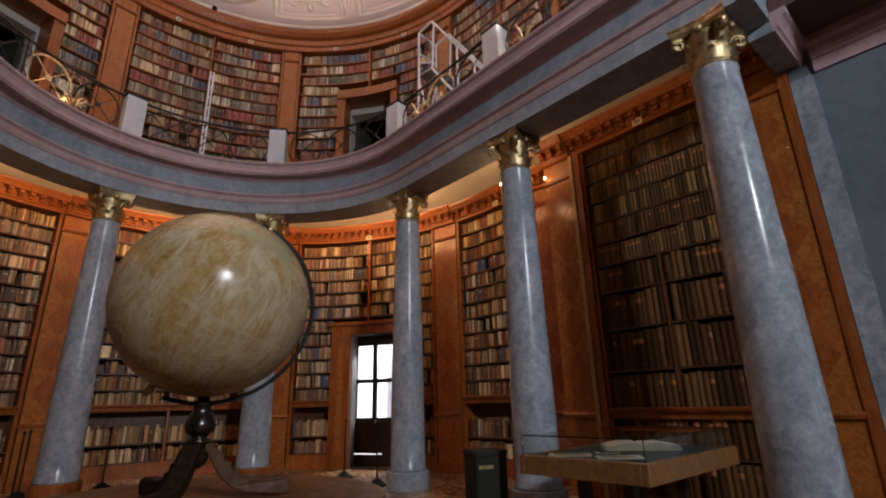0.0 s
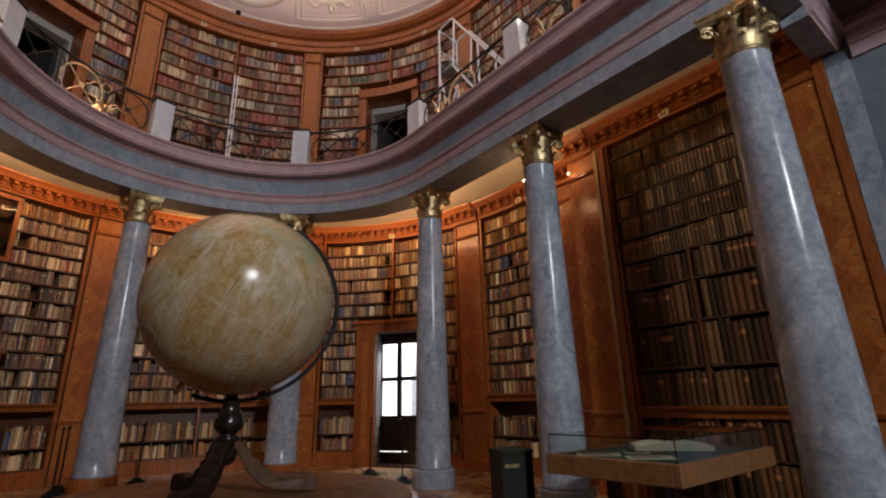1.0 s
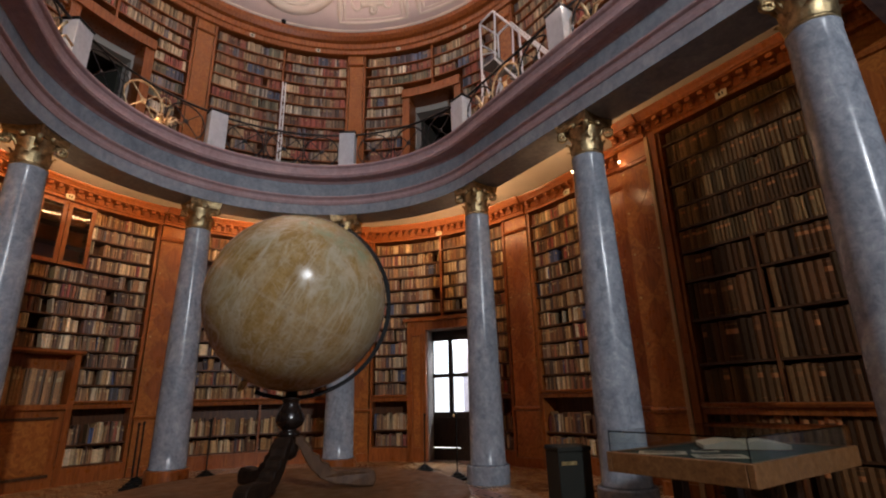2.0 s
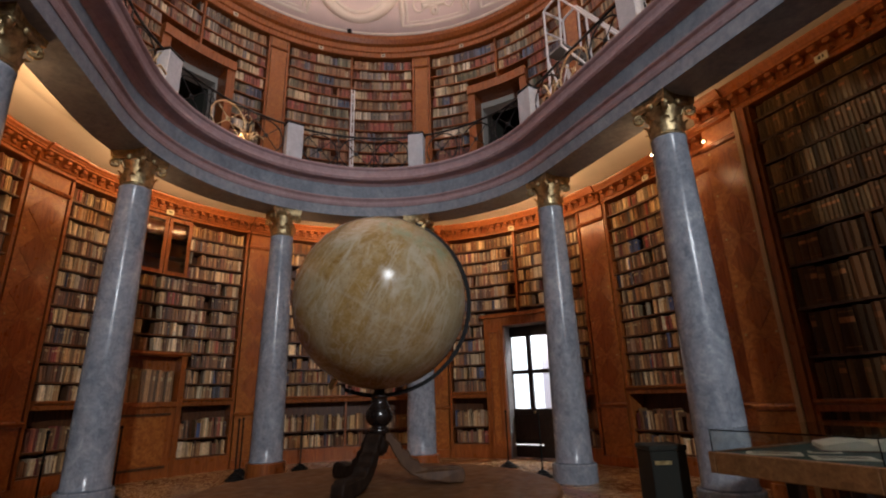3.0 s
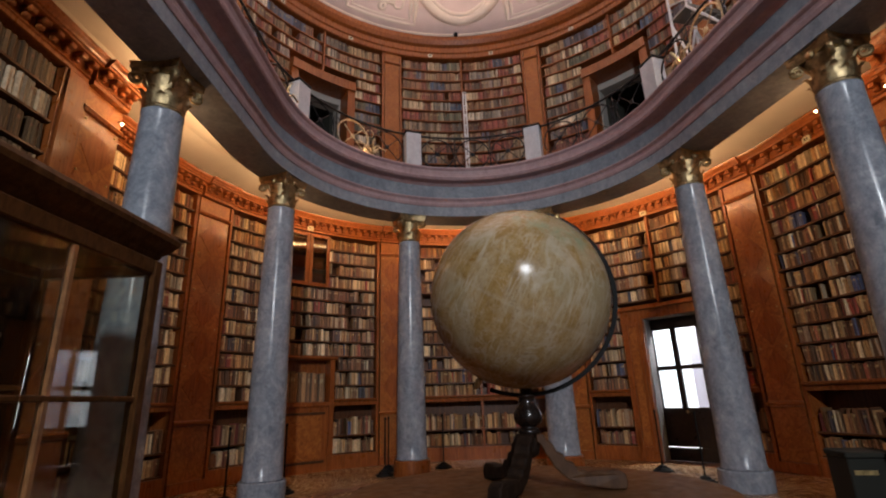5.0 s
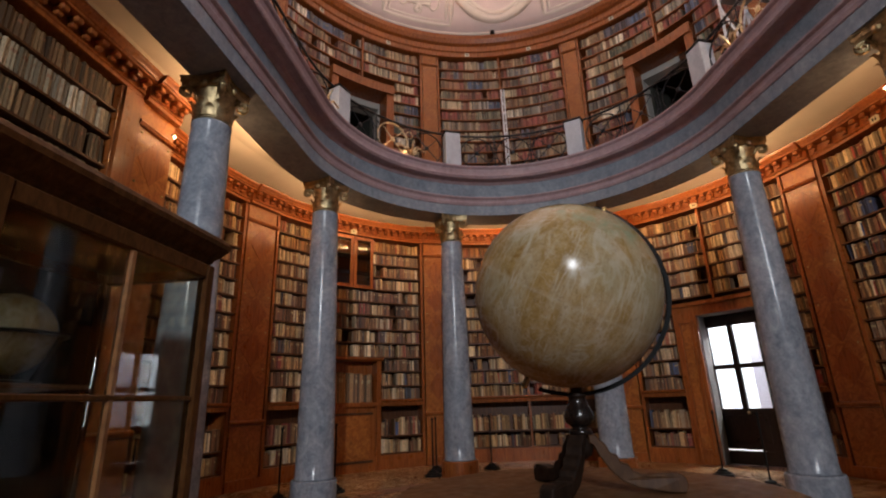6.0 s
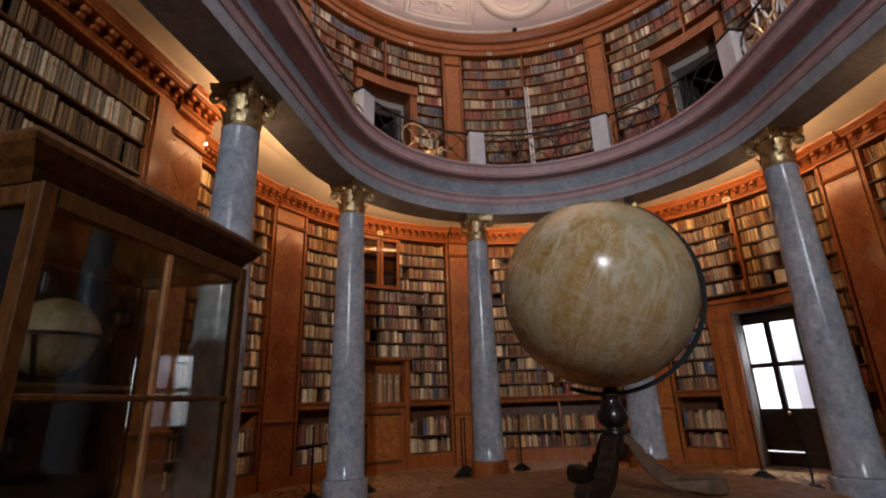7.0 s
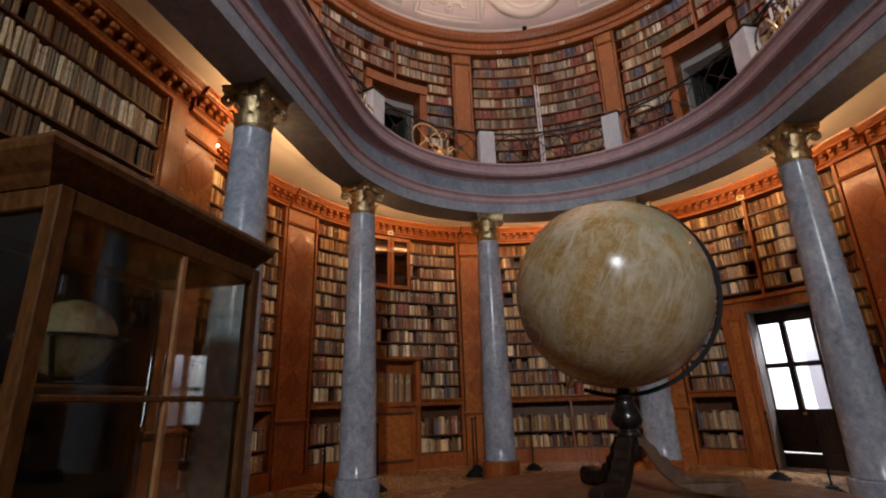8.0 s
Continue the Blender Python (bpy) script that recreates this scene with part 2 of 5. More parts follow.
def book_cloth(name, stops, label=(0.55, 0.42, 0.2)):
    """Spines: the first UV map runs over the spine, the second holds the series and the volume."""
    m, n, l, b = material(name, (0.2, 0.1, 0.05), 0.55)
    u1, u2 = n.new("ShaderNodeUVMap"), n.new("ShaderNodeUVMap")
    u1.uv_map, u2.uv_map = "spine", "series"
    x1, x2 = n.new("ShaderNodeSeparateXYZ"), n.new("ShaderNodeSeparateXYZ")
    l.new(u1.outputs[0], x1.inputs[0]), l.new(u2.outputs[0], x2.inputs[0])
    col = ramp(n, l, x2.outputs[0], stops)
    hsv = n.new("ShaderNodeHueSaturation")
    val = n.new("ShaderNodeMapRange")
    val.inputs[3].default_value, val.inputs[4].default_value = 0.28, 1.6
    l.new(x2.outputs[1], val.inputs[0])
    l.new(val.outputs[0], hsv.inputs["Value"])
    l.new(col, hsv.inputs["Color"])
    col = hsv.outputs[0]
    # title label and raised bands
    bands = ramp(n, l, x1.outputs[1], [(0.0, (0,) * 3), (0.10, (0,) * 3), (0.11, (0.6,) * 3), (0.13, (0,) * 3), (0.66, (0,) * 3), (0.67, (1,) * 3),
                                      (0.79, (1,) * 3), (0.80, (0,) * 3), (0.90, (0,) * 3), (0.91, (0.6,) * 3), (0.93, (0,) * 3)])
    pick = ramp(n, l, x2.outputs[1], [(0.0, (0.0,) * 3), (0.38, (0.0,) * 3), (0.40, (0.75,) * 3), (0.62, (0.75,) * 3), (0.64, (0.25,) * 3), (0.8, (0.0,) * 3)])
    fac = n.new("ShaderNodeMath")
    fac.operation = "MULTIPLY"
    l.new(bands, fac.inputs[0]), l.new(pick, fac.inputs[1])
    col = mix(n, l, fac.outputs[0], col, label)
    grime = noise_tex(n, l, 26, 4, 0.65, world_coords(n, l))
    col = mix(n, l, ramp(n, l, grime, [(0.4, (0.0,) * 3), (0.75, (0.5,) * 3)]), col, (0.06, 0.035, 0.02))
    l.new(col, b.inputs["Base Color"])
    bump(n, l, b, grime, 0.15, 0.004)
    return m


CALF = [(0.0, (0.05, 0.02, 0.009)), (0.18, (0.17, 0.066, 0.022)), (0.36, (0.36, 0.19, 0.07)), (0.52, (0.50, 0.33, 0.155)), (0.66, (0.66, 0.53, 0.34)),
        (0.78, (0.14, 0.05, 0.02)), (0.87, (0.22, 0.10, 0.04)), (0.91, (0.30, 0.035, 0.03)), (0.94, (0.15, 0.06, 0.03)), (0.98, (0.06, 0.06, 0.07)), (1.0, (0.045, 0.07, 0.16))]
CLOTH = [(0.0, (0.11, 0.062, 0.04)), (0.12, (0.30, 0.07, 0.055)), (0.22, (0.15, 0.08, 0.05)), (0.31, (0.07, 0.115, 0.20)), (0.40, (0.40, 0.27, 0.14)), (0.52, (0.56, 0.45, 0.30)),
         (0.62, (0.065, 0.085, 0.06)), (0.72, (0.30, 0.16, 0.08)), (0.80, (0.22, 0.085, 0.06)), (0.86, (0.35, 0.22, 0.12)), (0.94, (0.10, 0.09, 0.085)), (1.0, (0.68, 0.60, 0.47))]
FOLIO = [(0.0, (0.04, 0.018, 0.007)), (0.3, (0.075, 0.034, 0.012)), (0.5, (0.13, 0.066, 0.024)), (0.7, (0.075, 0.028, 0.010)), (0.85, (0.17, 0.098, 0.038)), (0.95, (0.14, 0.075, 0.028)), (1.0, (0.16, 0.03, 0.013))]
VELLUM = [(0.0, (0.06, 0.028, 0.012)), (0.25, (0.12, 0.058, 0.022)), (0.5, (0.21, 0.125, 0.055)), (0.8, (0.36, 0.27, 0.16)), (1.0, (0.50, 0.40, 0.28))]
calf, cloth = book_cloth("calf_book_spines", CALF), book_cloth("cloth_book_spines", CLOTH)
folio, vellum = book_cloth("folio_book_spines", FOLIO, (0.46, 0.17, 0.06)), book_cloth("vellum_book_spines", VELLUM, (0.3, 0.12, 0.06))


folio.node_tree.nodes["Principled BSDF"].inputs["Specular IOR Level"].default_value = 0.1


def floor_material():
    m, n, l, b = material("parquet_floor", (0.32, 0.19, 0.09), 0.25)
    v = world_coords(n, l, (1, 1, 1))
    a = noise_tex(n, l, 5, 4, 0.5, coords(n, l, (9, 0.8, 1)))
    info = n.new("ShaderNodeObjectInfo")
    col = ramp(n, l, info.outputs["Random"], [(0.0, (0.24, 0.125, 0.05)), (0.5, (0.34, 0.20, 0.095)), (1.0, (0.42, 0.27, 0.14))])
    col = mix(n, l, ramp(n, l, a, [(0.35, (0.5,) * 3), (0.7, (0.0,) * 3)]), col, (0.16, 0.08, 0.035))
    l.new(col, b.inputs["Base Color"])
    l.new(ramp(n, l, a, [(0.3, (0.2,) * 3), (0.7, (0.32,) * 3)]), b.inputs["Roughness"])
    b.inputs["Specular IOR Level"].default_value = 0.4
    return m


parquet = floor_material()
red_border = marble("reddish_floor_border", (0.13, 0.05, 0.03), (0.20, 0.085, 0.05), (0.27, 0.13, 0.08), 0.24)
green_felt = plaster("green_felt", (0.028, 0.065, 0.058), 0.95)
paper_white = plaster("old_paper", (0.62, 0.58, 0.46), 0.8)
label_white = plaster("card_label", (0.60, 0.54, 0.42), 0.7)
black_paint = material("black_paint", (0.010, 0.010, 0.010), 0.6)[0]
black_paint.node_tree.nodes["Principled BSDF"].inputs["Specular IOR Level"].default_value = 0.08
lining_paint = plaster("pale_grey_lining", (0.17, 0.15, 0.135), 0.7)
# near-black colour puts the shade of the gallery passages into their plaster
passage_shade = plaster("shade_coloured_passage_plaster", (0.028, 0.028, 0.02), 0.9)
dark_cloth = plaster("dark_box_cloth", (0.012, 0.013, 0.009), 0.85)

# ---- building blocks ----


def part(name, bm, mat, parent=None, label="", smooth=False):
    me = bpy.data.meshes.new(name)
    bm.normal_update()
    bm.to_mesh(me)
    bm.free()
    me.materials.append(mat)
    if smooth:
        me.polygons.foreach_set("use_smooth", [True] * len(me.polygons))
    ob = new(name, me)
    if parent is not None:
        ob.parent = parent
    if label:
        tagged(ob, label)
    return ob


def thing(name, m, label, category, group="", kind=""):
    ob = new(name)
    ob.empty_display_size = 0.1
    ob.matrix_world = m
    return tagged(ob, label, category, group, kind)


def box(bm, x0, x1, y0, y1, z0, z1, bev=0.0, m=None):
    r = bmesh.ops.create_cube(bm, size=1.0)
    vs = r["verts"]
    for v in vs:
        v.co = Vector(((x0 + x1) / 2 + v.co.x * (x1 - x0), (y0 + y1) / 2 + v.co.y * (y1 - y0), (z0 + z1) / 2 + v.co.z * (z1 - z0)))
    if bev:
        es = list({e for v in vs for e in v.link_edges})
        r2 = bmesh.ops.bevel(bm, geom=es, offset=bev, segments=1, affect="EDGES")
        vs = list({v for f in r2["faces"] for v in f.verts} | {v for v in vs if v.is_valid})
    if m is not None:
        bmesh.ops.transform(bm, matrix=m, verts=vs)
    return vs


def boxed(*a, **k):
    bm = bmesh.new()
    box(bm, *a, **k)
    return bm


def lathe(profile, n=32, bm=None, m=None):
    """A turned body from (radius, height) pairs."""
    bm = bm or bmesh.new()
    rings = []
    for r, z in profile:
        rings.append([bm.verts.new((r * math.cos(2 * math.pi * i / n), r * math.sin(2 * math.pi * i / n), z)) for i in range(n)])
    for a, b in zip(rings, rings[1:]):
        for i in range(n):
            bm.faces.new((a[i], a[(i + 1) % n], b[(i + 1) % n], b[i]))
    bm.faces.new(rings[0][::-1]), bm.faces.new(rings[-1])
    if m is not None:
        bmesh.ops.transform(bm, matrix=m, verts=[v for r in rings for v in r])
    return bm


def tube(points, r, n=8, bm=None, closed=False, taper=None):
    """A round bar along points."""
    bm = bm or bmesh.new()
    pts = [Vector(p) for p in points]
    rings, up = [], Vector((0, 0, 1))
    for i, p in enumerate(pts):
        a = pts[i - 1] if (i or closed) else p
        b = pts[(i + 1) % len(pts)] if (i + 1 < len(pts) or closed) else p
        t = (b - a).normalized()
        x = t.cross(up)
        x = x.normalized() if x.length > 0.05 else t.cross(Vector((1, 0, 0))).normalized()
        y = x.cross(t)
        rr = r if taper is None else r * taper[i]
        rings.append([bm.verts.new(p + (x * math.cos(2 * math.pi * k / n) + y * math.sin(2 * math.pi * k / n)) * rr) for k in range(n)])
    pairs = list(zip(rings, rings[1:])) + ([(rings[-1], rings[0])] if closed else [])
    for a, b in pairs:
        for k in range(n):
            bm.faces.new((a[k], a[(k + 1) % n], b[(k + 1) % n], b[k]))
    if not closed:
        bm.faces.new(rings[0][::-1]), bm.faces.new(rings[-1])
    return bm


def steps(s0, s1, step=0.14):
    n = max(1, math.ceil((s1 - s0) / step))
    marks = [s0 + (s1 - s0) * i / n for i in range(n + 1)]
    if s1 <= 0 or s0 >= ARC:
        return [s0, s1]
    return marks


def sweep(profile, s0, s1, bm=None, step=0.14, caps=True):
    """A closed outline of (w, z) pairs carried along the hall from s0 to s1."""
    bm = bm or bmesh.new()
    rings = [[bm.verts.new((*plan(s, w), z)) for w, z in profile] for s in steps(s0, s1, step)]
    n = len(profile)
    for a, b in zip(rings, rings[1:]):
        for i in range(n):
            bm.faces.new((a[i], a[(i + 1) % n], b[(i + 1) % n], b[i]))
    if caps:
        bm.faces.new(rings[0][::-1]), bm.faces.new(rings[-1])
    bmesh.ops.recalc_face_normals(bm, faces=bm.faces)
    return bm


def slab(w0, w1, z0, z1, s0, s1, **k):
    return sweep([(w0, z0), (w1, z0), (w1, z1), (w0, z1)], s0, s1, **k)


# ---- books ----


class Shelfful:
    """Books gathered into one mesh."""

    def __init__(self):
        self.v, self.f, self.uv, self.se = [], [], [], []

    def book(self, s, w, z, thick, high, deep, lean, series, vol):
        m = at(s, w, z) @ pose(0, 0, 0, 0, lean, 0)
        h, b, proud = thick / 2, len(self.v), min(0.016, thick * 0.2)
        for zz in (0, high):
            for x, y in ((-h, -deep), (h, -deep), (h, 0), (0, proud), (-h, 0)):
                self.v.append(tuple(m @ Vector((x, y, zz))))
        for q, uv in (((0, 1, 6, 5), None), ((1, 2, 7, 6), None), ((2, 3, 8, 7), (0, 0.5)), ((3, 4, 9, 8), (0.5, 1)), ((4, 0, 5, 9), None),
                      ((4, 3, 2, 1, 0), None), ((5, 6, 7, 8, 9), None)):
            self.f.append(tuple(b + i for i in q))
            if uv:
                self.uv += [(uv[0], 0), (uv[1], 0), (uv[1], 1), (uv[0], 1)]
            else:
                self.uv += [(0, 0.5)] * len(q)
            self.se += [(series, vol)] * len(q)

    def row(self, rng, s0, s1, w, z, room, thick=(0.022, 0.05), series=None, tall=(0.66, 0.94), gap=0.03, sizes=(1, 1, 1, 2, 2, 3, 4, 6)):
        """Fill a shelf from s0 to s1 with series of volumes."""
        s = s0 + 0.01
        while s < s1 - 0.02:
            lo, hi = series or (0.0, 1.0)
            tone, n = rng.uniform(lo, hi), rng.choice(sizes)
            th, ht = rng.uniform(*thick), rng.uniform(*tall) * room
            if rng.random() < gap:
                s += rng.uniform(0.04, 0.14)
            for _ in range(n):
                t = th * rng.uniform(0.88, 1.12)
                ds = t / stretch(s, w)
                if s + ds > s1 - 0.008:
                    s = s1
                    break
                lean = rng.uniform(-1.2, 1.2) if rng.random() < 0.9 else rng.uniform(3, 7)
                yield_room = ht * rng.uniform(0.97, 1.03)
                self.book(s + ds / 2, w + rng.uniform(0, 0.025), z, t * 0.96, min(yield_room, room * 0.97), rng.uniform(0.13, 0.19), lean,
                          min(max(tone + rng.uniform(-0.02, 0.02), 0), 1), rng.random())
                s += ds * (1.0 if abs(lean) < 2 else 1.35)

    def made(self, name, mat):
        me = bpy.data.meshes.new(name)
        me.from_pydata(self.v, [], self.f)
        for layer, data in (("spine", self.uv), ("series", self.se)):
            me.uv_layers.new(name=layer).data.foreach_set("uv", [c for p in data for c in p])
        me.materials.append(mat)
        return new(name, me)


# ---- floor and shell ----
bm = bmesh.new()
box(bm, -16, 14, -12, 16, -0.3, -0.004)
ground = part("floor", bm, red_border)
tagged(ground, "polished parquet floor with reddish border bands", "floor", kind="structure")



def pierced_wall(name, z0, z1, openings, label, w0=2.12, w1=2.5, s0=-5.22, s1=13.6, mat=outer_plaster):
    """A wall along the hall with openings (s0, s1, z0, z1) cut through."""
    bm, s = bmesh.new(), s0
    for a, b, lo, hi in sorted(openings):
        sweep([(w0, z0), (w1, z0), (w1, z1), (w0, z1)], s, a, bm)
        if lo > z0:
            sweep([(w0, z0), (w1, z0), (w1, lo), (w0, lo)], a, b, bm)
        sweep([(w0, hi), (w1, hi), (w1, z1), (w0, z1)], a, b, bm)
        s = b
    sweep([(w0, z0), (w1, z0), (w1, z1), (w0, z1)], s, s1, bm)
    return tagged(part(name, bm, mat), label, "wall", kind="structure")


DOOR_A, DOOR_B, DOOR_Z = 1.40, 2.30, 2.56
wall_apse = pierced_wall("wall_apse", -0.1, 5.3, [(DOOR_A, DOOR_B, -0.1, DOOR_Z)], "plastered masonry wall behind the lower bookcases")
wall_gallery = pierced_wall("wall_gallery", 5.3, 13.3, [(1.62, 2.42, 5.45, 8.3), (6.6, 7.4, 5.45, 8.3)], "plastered masonry wall behind the gallery bookcases")

# marble recess beside the last column, and the hall behind the camera
tagged(part("wall_recess", slab(1.12, 1.6, -0.1, 4.774, -15.8, -5.185), wall_marble), "smooth blue-grey marbled wall beside the bookcase", "wall", kind="structure")
MOULD = [(1.118, 4.41), (1.09, 4.41), (1.085, 4.54), (1.06, 4.55), (1.055, 4.58), (1.02, 4.60), (1.0, 4.66), (0.96, 4.69), (0.955, 4.77), (1.118, 4.77)]
tagged(part("trim_recess_cornice", sweep(MOULD, -15.8, -5.42), mauve_marble), "mauve stucco cornice along the marbled wall", "cornice", kind="structure")
tagged(part("trim_return_beam", slab(0.282, 1.07, 4.56, 5.39, -5.3, -5.09), beam_marble), "blue-grey marbled beam joining entablature and wall", "entablature", kind="structure")
bm = bmesh.new()
rings = [[bm.verts.new((*plan(-5.302 - out, w), z)) for out, z in ((0.0, 4.55), (0.02, 4.55), (0.03, 4.575), (0.055, 4.59), (0.06, 4.62), (0.075, 4.65), (0.10, 4.68), (0.135, 4.70), (0.14, 4.77), (0.0, 4.77))] for w in (0.284, 1.116)]
for i in range(10):
    bm.faces.new((rings[0][i], rings[0][(i + 1) % 10], rings[1][(i + 1) % 10], rings[1][i]))
bm.faces.new(rings[0][::-1]), bm.faces.new(rings[1])
bmesh.ops.recalc_face_normals(bm, faces=bm.faces)
tagged(part("trim_return_moulding", bm, mauve_marble), "stepped mauve moulding on the return beam", "cornice", kind="structure")
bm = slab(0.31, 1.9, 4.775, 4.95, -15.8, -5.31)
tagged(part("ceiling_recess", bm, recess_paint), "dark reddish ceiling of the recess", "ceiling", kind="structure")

# closing walls of the long hall behind the camera, with a tall window opening
BACK = pose(5.36, -6.4, 0, 0, 0, 40)
bm = bmesh.new()
for a in ((-7.0, 0.2, 0.0, 0.4, -0.1, 13.3), (0.8, 9.0, 0.0, 0.4, -0.1, 13.3), (0.2, 0.8, 0.0, 0.4, -0.1, 6.0), (0.2, 0.8, 0.0, 0.4, 7.2, 13.3)):
    box(bm, *a, m=BACK)
tagged(part("wall_window", bm, wall_marble), "marbled end wall with a high window", "wall", kind="structure")
bm = bmesh.new()
box(bm, -7.0, -6.6, 0.4, 11.9, -0.1, 13.3, m=BACK)
box(bm, -6.6, -4.9, 11.5, 11.9, -0.1, 13.3, m=BACK)
box(bm, 6.0, 9.0, 0.41, 0.6, -0.1, 13.3, m=BACK)
tagged(part("wall_flank", bm, brown_wood), "dark wood-panelled side walls of the long hall", "wall", kind="structure")
bm = boxed(-9.0, 12.0, 0.0, 26.0, 13.3, 13.5, m=BACK)
tagged(part("ceiling_hall", bm, white_plaster), "plain plaster ceiling of the long hall", "ceiling", kind="structure")
bm = slab(1.12, 1.6, 4.955, 13.3, -15.8, -5.23)
tagged(part("wall_recess_upper", bm, wall_marble), "marbled wall above the recess", "wall", kind="structure")
lamp("window_daylight", "AREA", BACK @ pose(0.5, 0.2, 6.6, 90, 0, 0), WINDOW_POWER, COOL, 0.56, 1.1)

# ---- ambulatory ceiling and entablature ----
bm = sweep([(0.30, 5.06), (0.62, 5.22), (1.1, 5.29), (1.58, 5.26), (2.11, 5.22), (2.11, 5.38), (0.30, 5.38)], -5.2, 13.6)
tagged(part("ceiling_ambulatory", bm, white_plaster), "warm-lit white coved ceiling over the ambulatory", "ceiling", kind="structure")


def band(name, profile, mat, label):
    ob = part(name, sweep(profile, -5.3, 13.6), mat)
    return tagged(ob, label, "entablature", kind="structure")


band("trim_architrave", [(-0.26, 4.68), (0.28, 4.68), (0.28, 5.05), (0.0, 5.05), (0.0, 4.875), (-0.26, 4.875)], beam_marble, "blue-grey marbled architrave carried by the columns")
band("trim_lower_moulding", [(-0.264, 4.877), (-0.002, 4.877), (-0.002, 5.045), (-0.325, 5.045), (-0.34, 5.032), (-0.34, 5.012), (-0.325, 5.0), (-0.30, 4.988), (-0.288, 4.955), (-0.295, 4.93), (-0.285, 4.905), (-0.275, 4.88)], mauve_marble, "mauve moulding above the architrave")
band("trim_frieze", [(-0.258, 5.047), (-0.002, 5.047), (-0.002, 5.052), (0.2, 5.052), (0.2, 5.318), (-0.258, 5.318)], beam_marble, "blue-grey marbled frieze of the gallery")
band("trim_upper_moulding", [(-0.265, 5.32), (0.2, 5.32), (0.2, 5.398), (-0.475, 5.398), (-0.49, 5.386), (-0.488, 5.372), (-0.47, 5.366), (-0.41, 5.372), (-0.35, 5.37), (-0.305, 5.352), (-0.28, 5.33)], mauve_marble, "mauve cove under the gallery edge")
band("trim_gallery_edge", [(-0.455, 5.40), (0.3, 5.40), (0.3, 5.63), (-0.50, 5.63), (-0.525, 5.618), (-0.53, 5.595), (-0.515, 5.575), (-0.485, 5.56), (-0.47, 5.50), (-0.475, 5.45), (-0.49, 5.425), (-0.485, 5.405)], mauve_marble, "pale mauve projecting edge of the gallery")
# unseen plate added to block lamplight leaking between the mouldings
tagged(part("trim_light_stop", slab(0.281, 0.2995, 5.03, 5.398, -5.2, 13.6), outer_plaster), "unseen plate stopping lamplight from leaking through the entablature", "entablature", kind="structure")
tagged(part("floor_gallery", slab(0.302, 2.11, 5.40, 5.5, -5.2, 13.6), brown_wood), "brown wooden gallery floor", "floor", kind="structure")

# ---- columns ----


def leaf(bm, a, r0, z0, high, wide, curl):
    """A curled acanthus leaf standing against the bell at the angle a."""
    n, rows = 4, []
    for i in range(6):
        t = i / 5
        z = z0 + high * (t if t < 0.85 else 0.85 - (t - 0.85) * 0.4)
        r = r0 + curl * t ** 3
        half = wide * (0.75 + 0.5 * math.sin(math.pi * min(t * 1.1, 1)) - 0.7 * t * t)
        rows.append([bm.verts.new(Vector((r + 0.018 * (1 - abs(k) / 2) ** 2 + 0.006 * (i % 2) * (k % 2), half * k / 2, z))) for k in range(-2, 3)])
    for p, q in zip(rows, rows[1:]):
        for k in range(4):
            bm.faces.new((p[k], p[k + 1], q[k + 1], q[k]))
    bmesh.ops.transform(bm, matrix=pose(0, 0, 0, 0, 0, math.degrees(a)), verts=[v for r in rows for v in r])


def scroll(a, z, reach):
    """A corner volute: a spiral band seen from the side, swept sideways."""
    bm, pts = bmesh.new(), []
    for i in range(26):
        t = i / 25
        ang = math.pi * 0.5 - t * 3.4 * math.pi
        r = 0.075 * (1 - 0.8 * t)
        pts.append((reach + r * math.cos(ang), 0, z + r * math.sin(ang)))
    stem = [(0.17, 0, z - 0.2), (0.185, 0, z - 0.08), (0.23, 0, z + 0.02), (reach - 0.05, 0, z + 0.065)]
    tube(stem + pts, 0.024, 6, bm, taper=[0.7, 0.8, 0.9, 1.0] + [1.0 - 0.5 * i / 25 for i in range(26)])
    bmesh.ops.scale(bm, vec=(1, 1.7, 1), verts=bm.verts)
    bmesh.ops.transform(bm, matrix=pose(0, 0, 0, 0, 0, a), verts=bm.verts)
    return bm


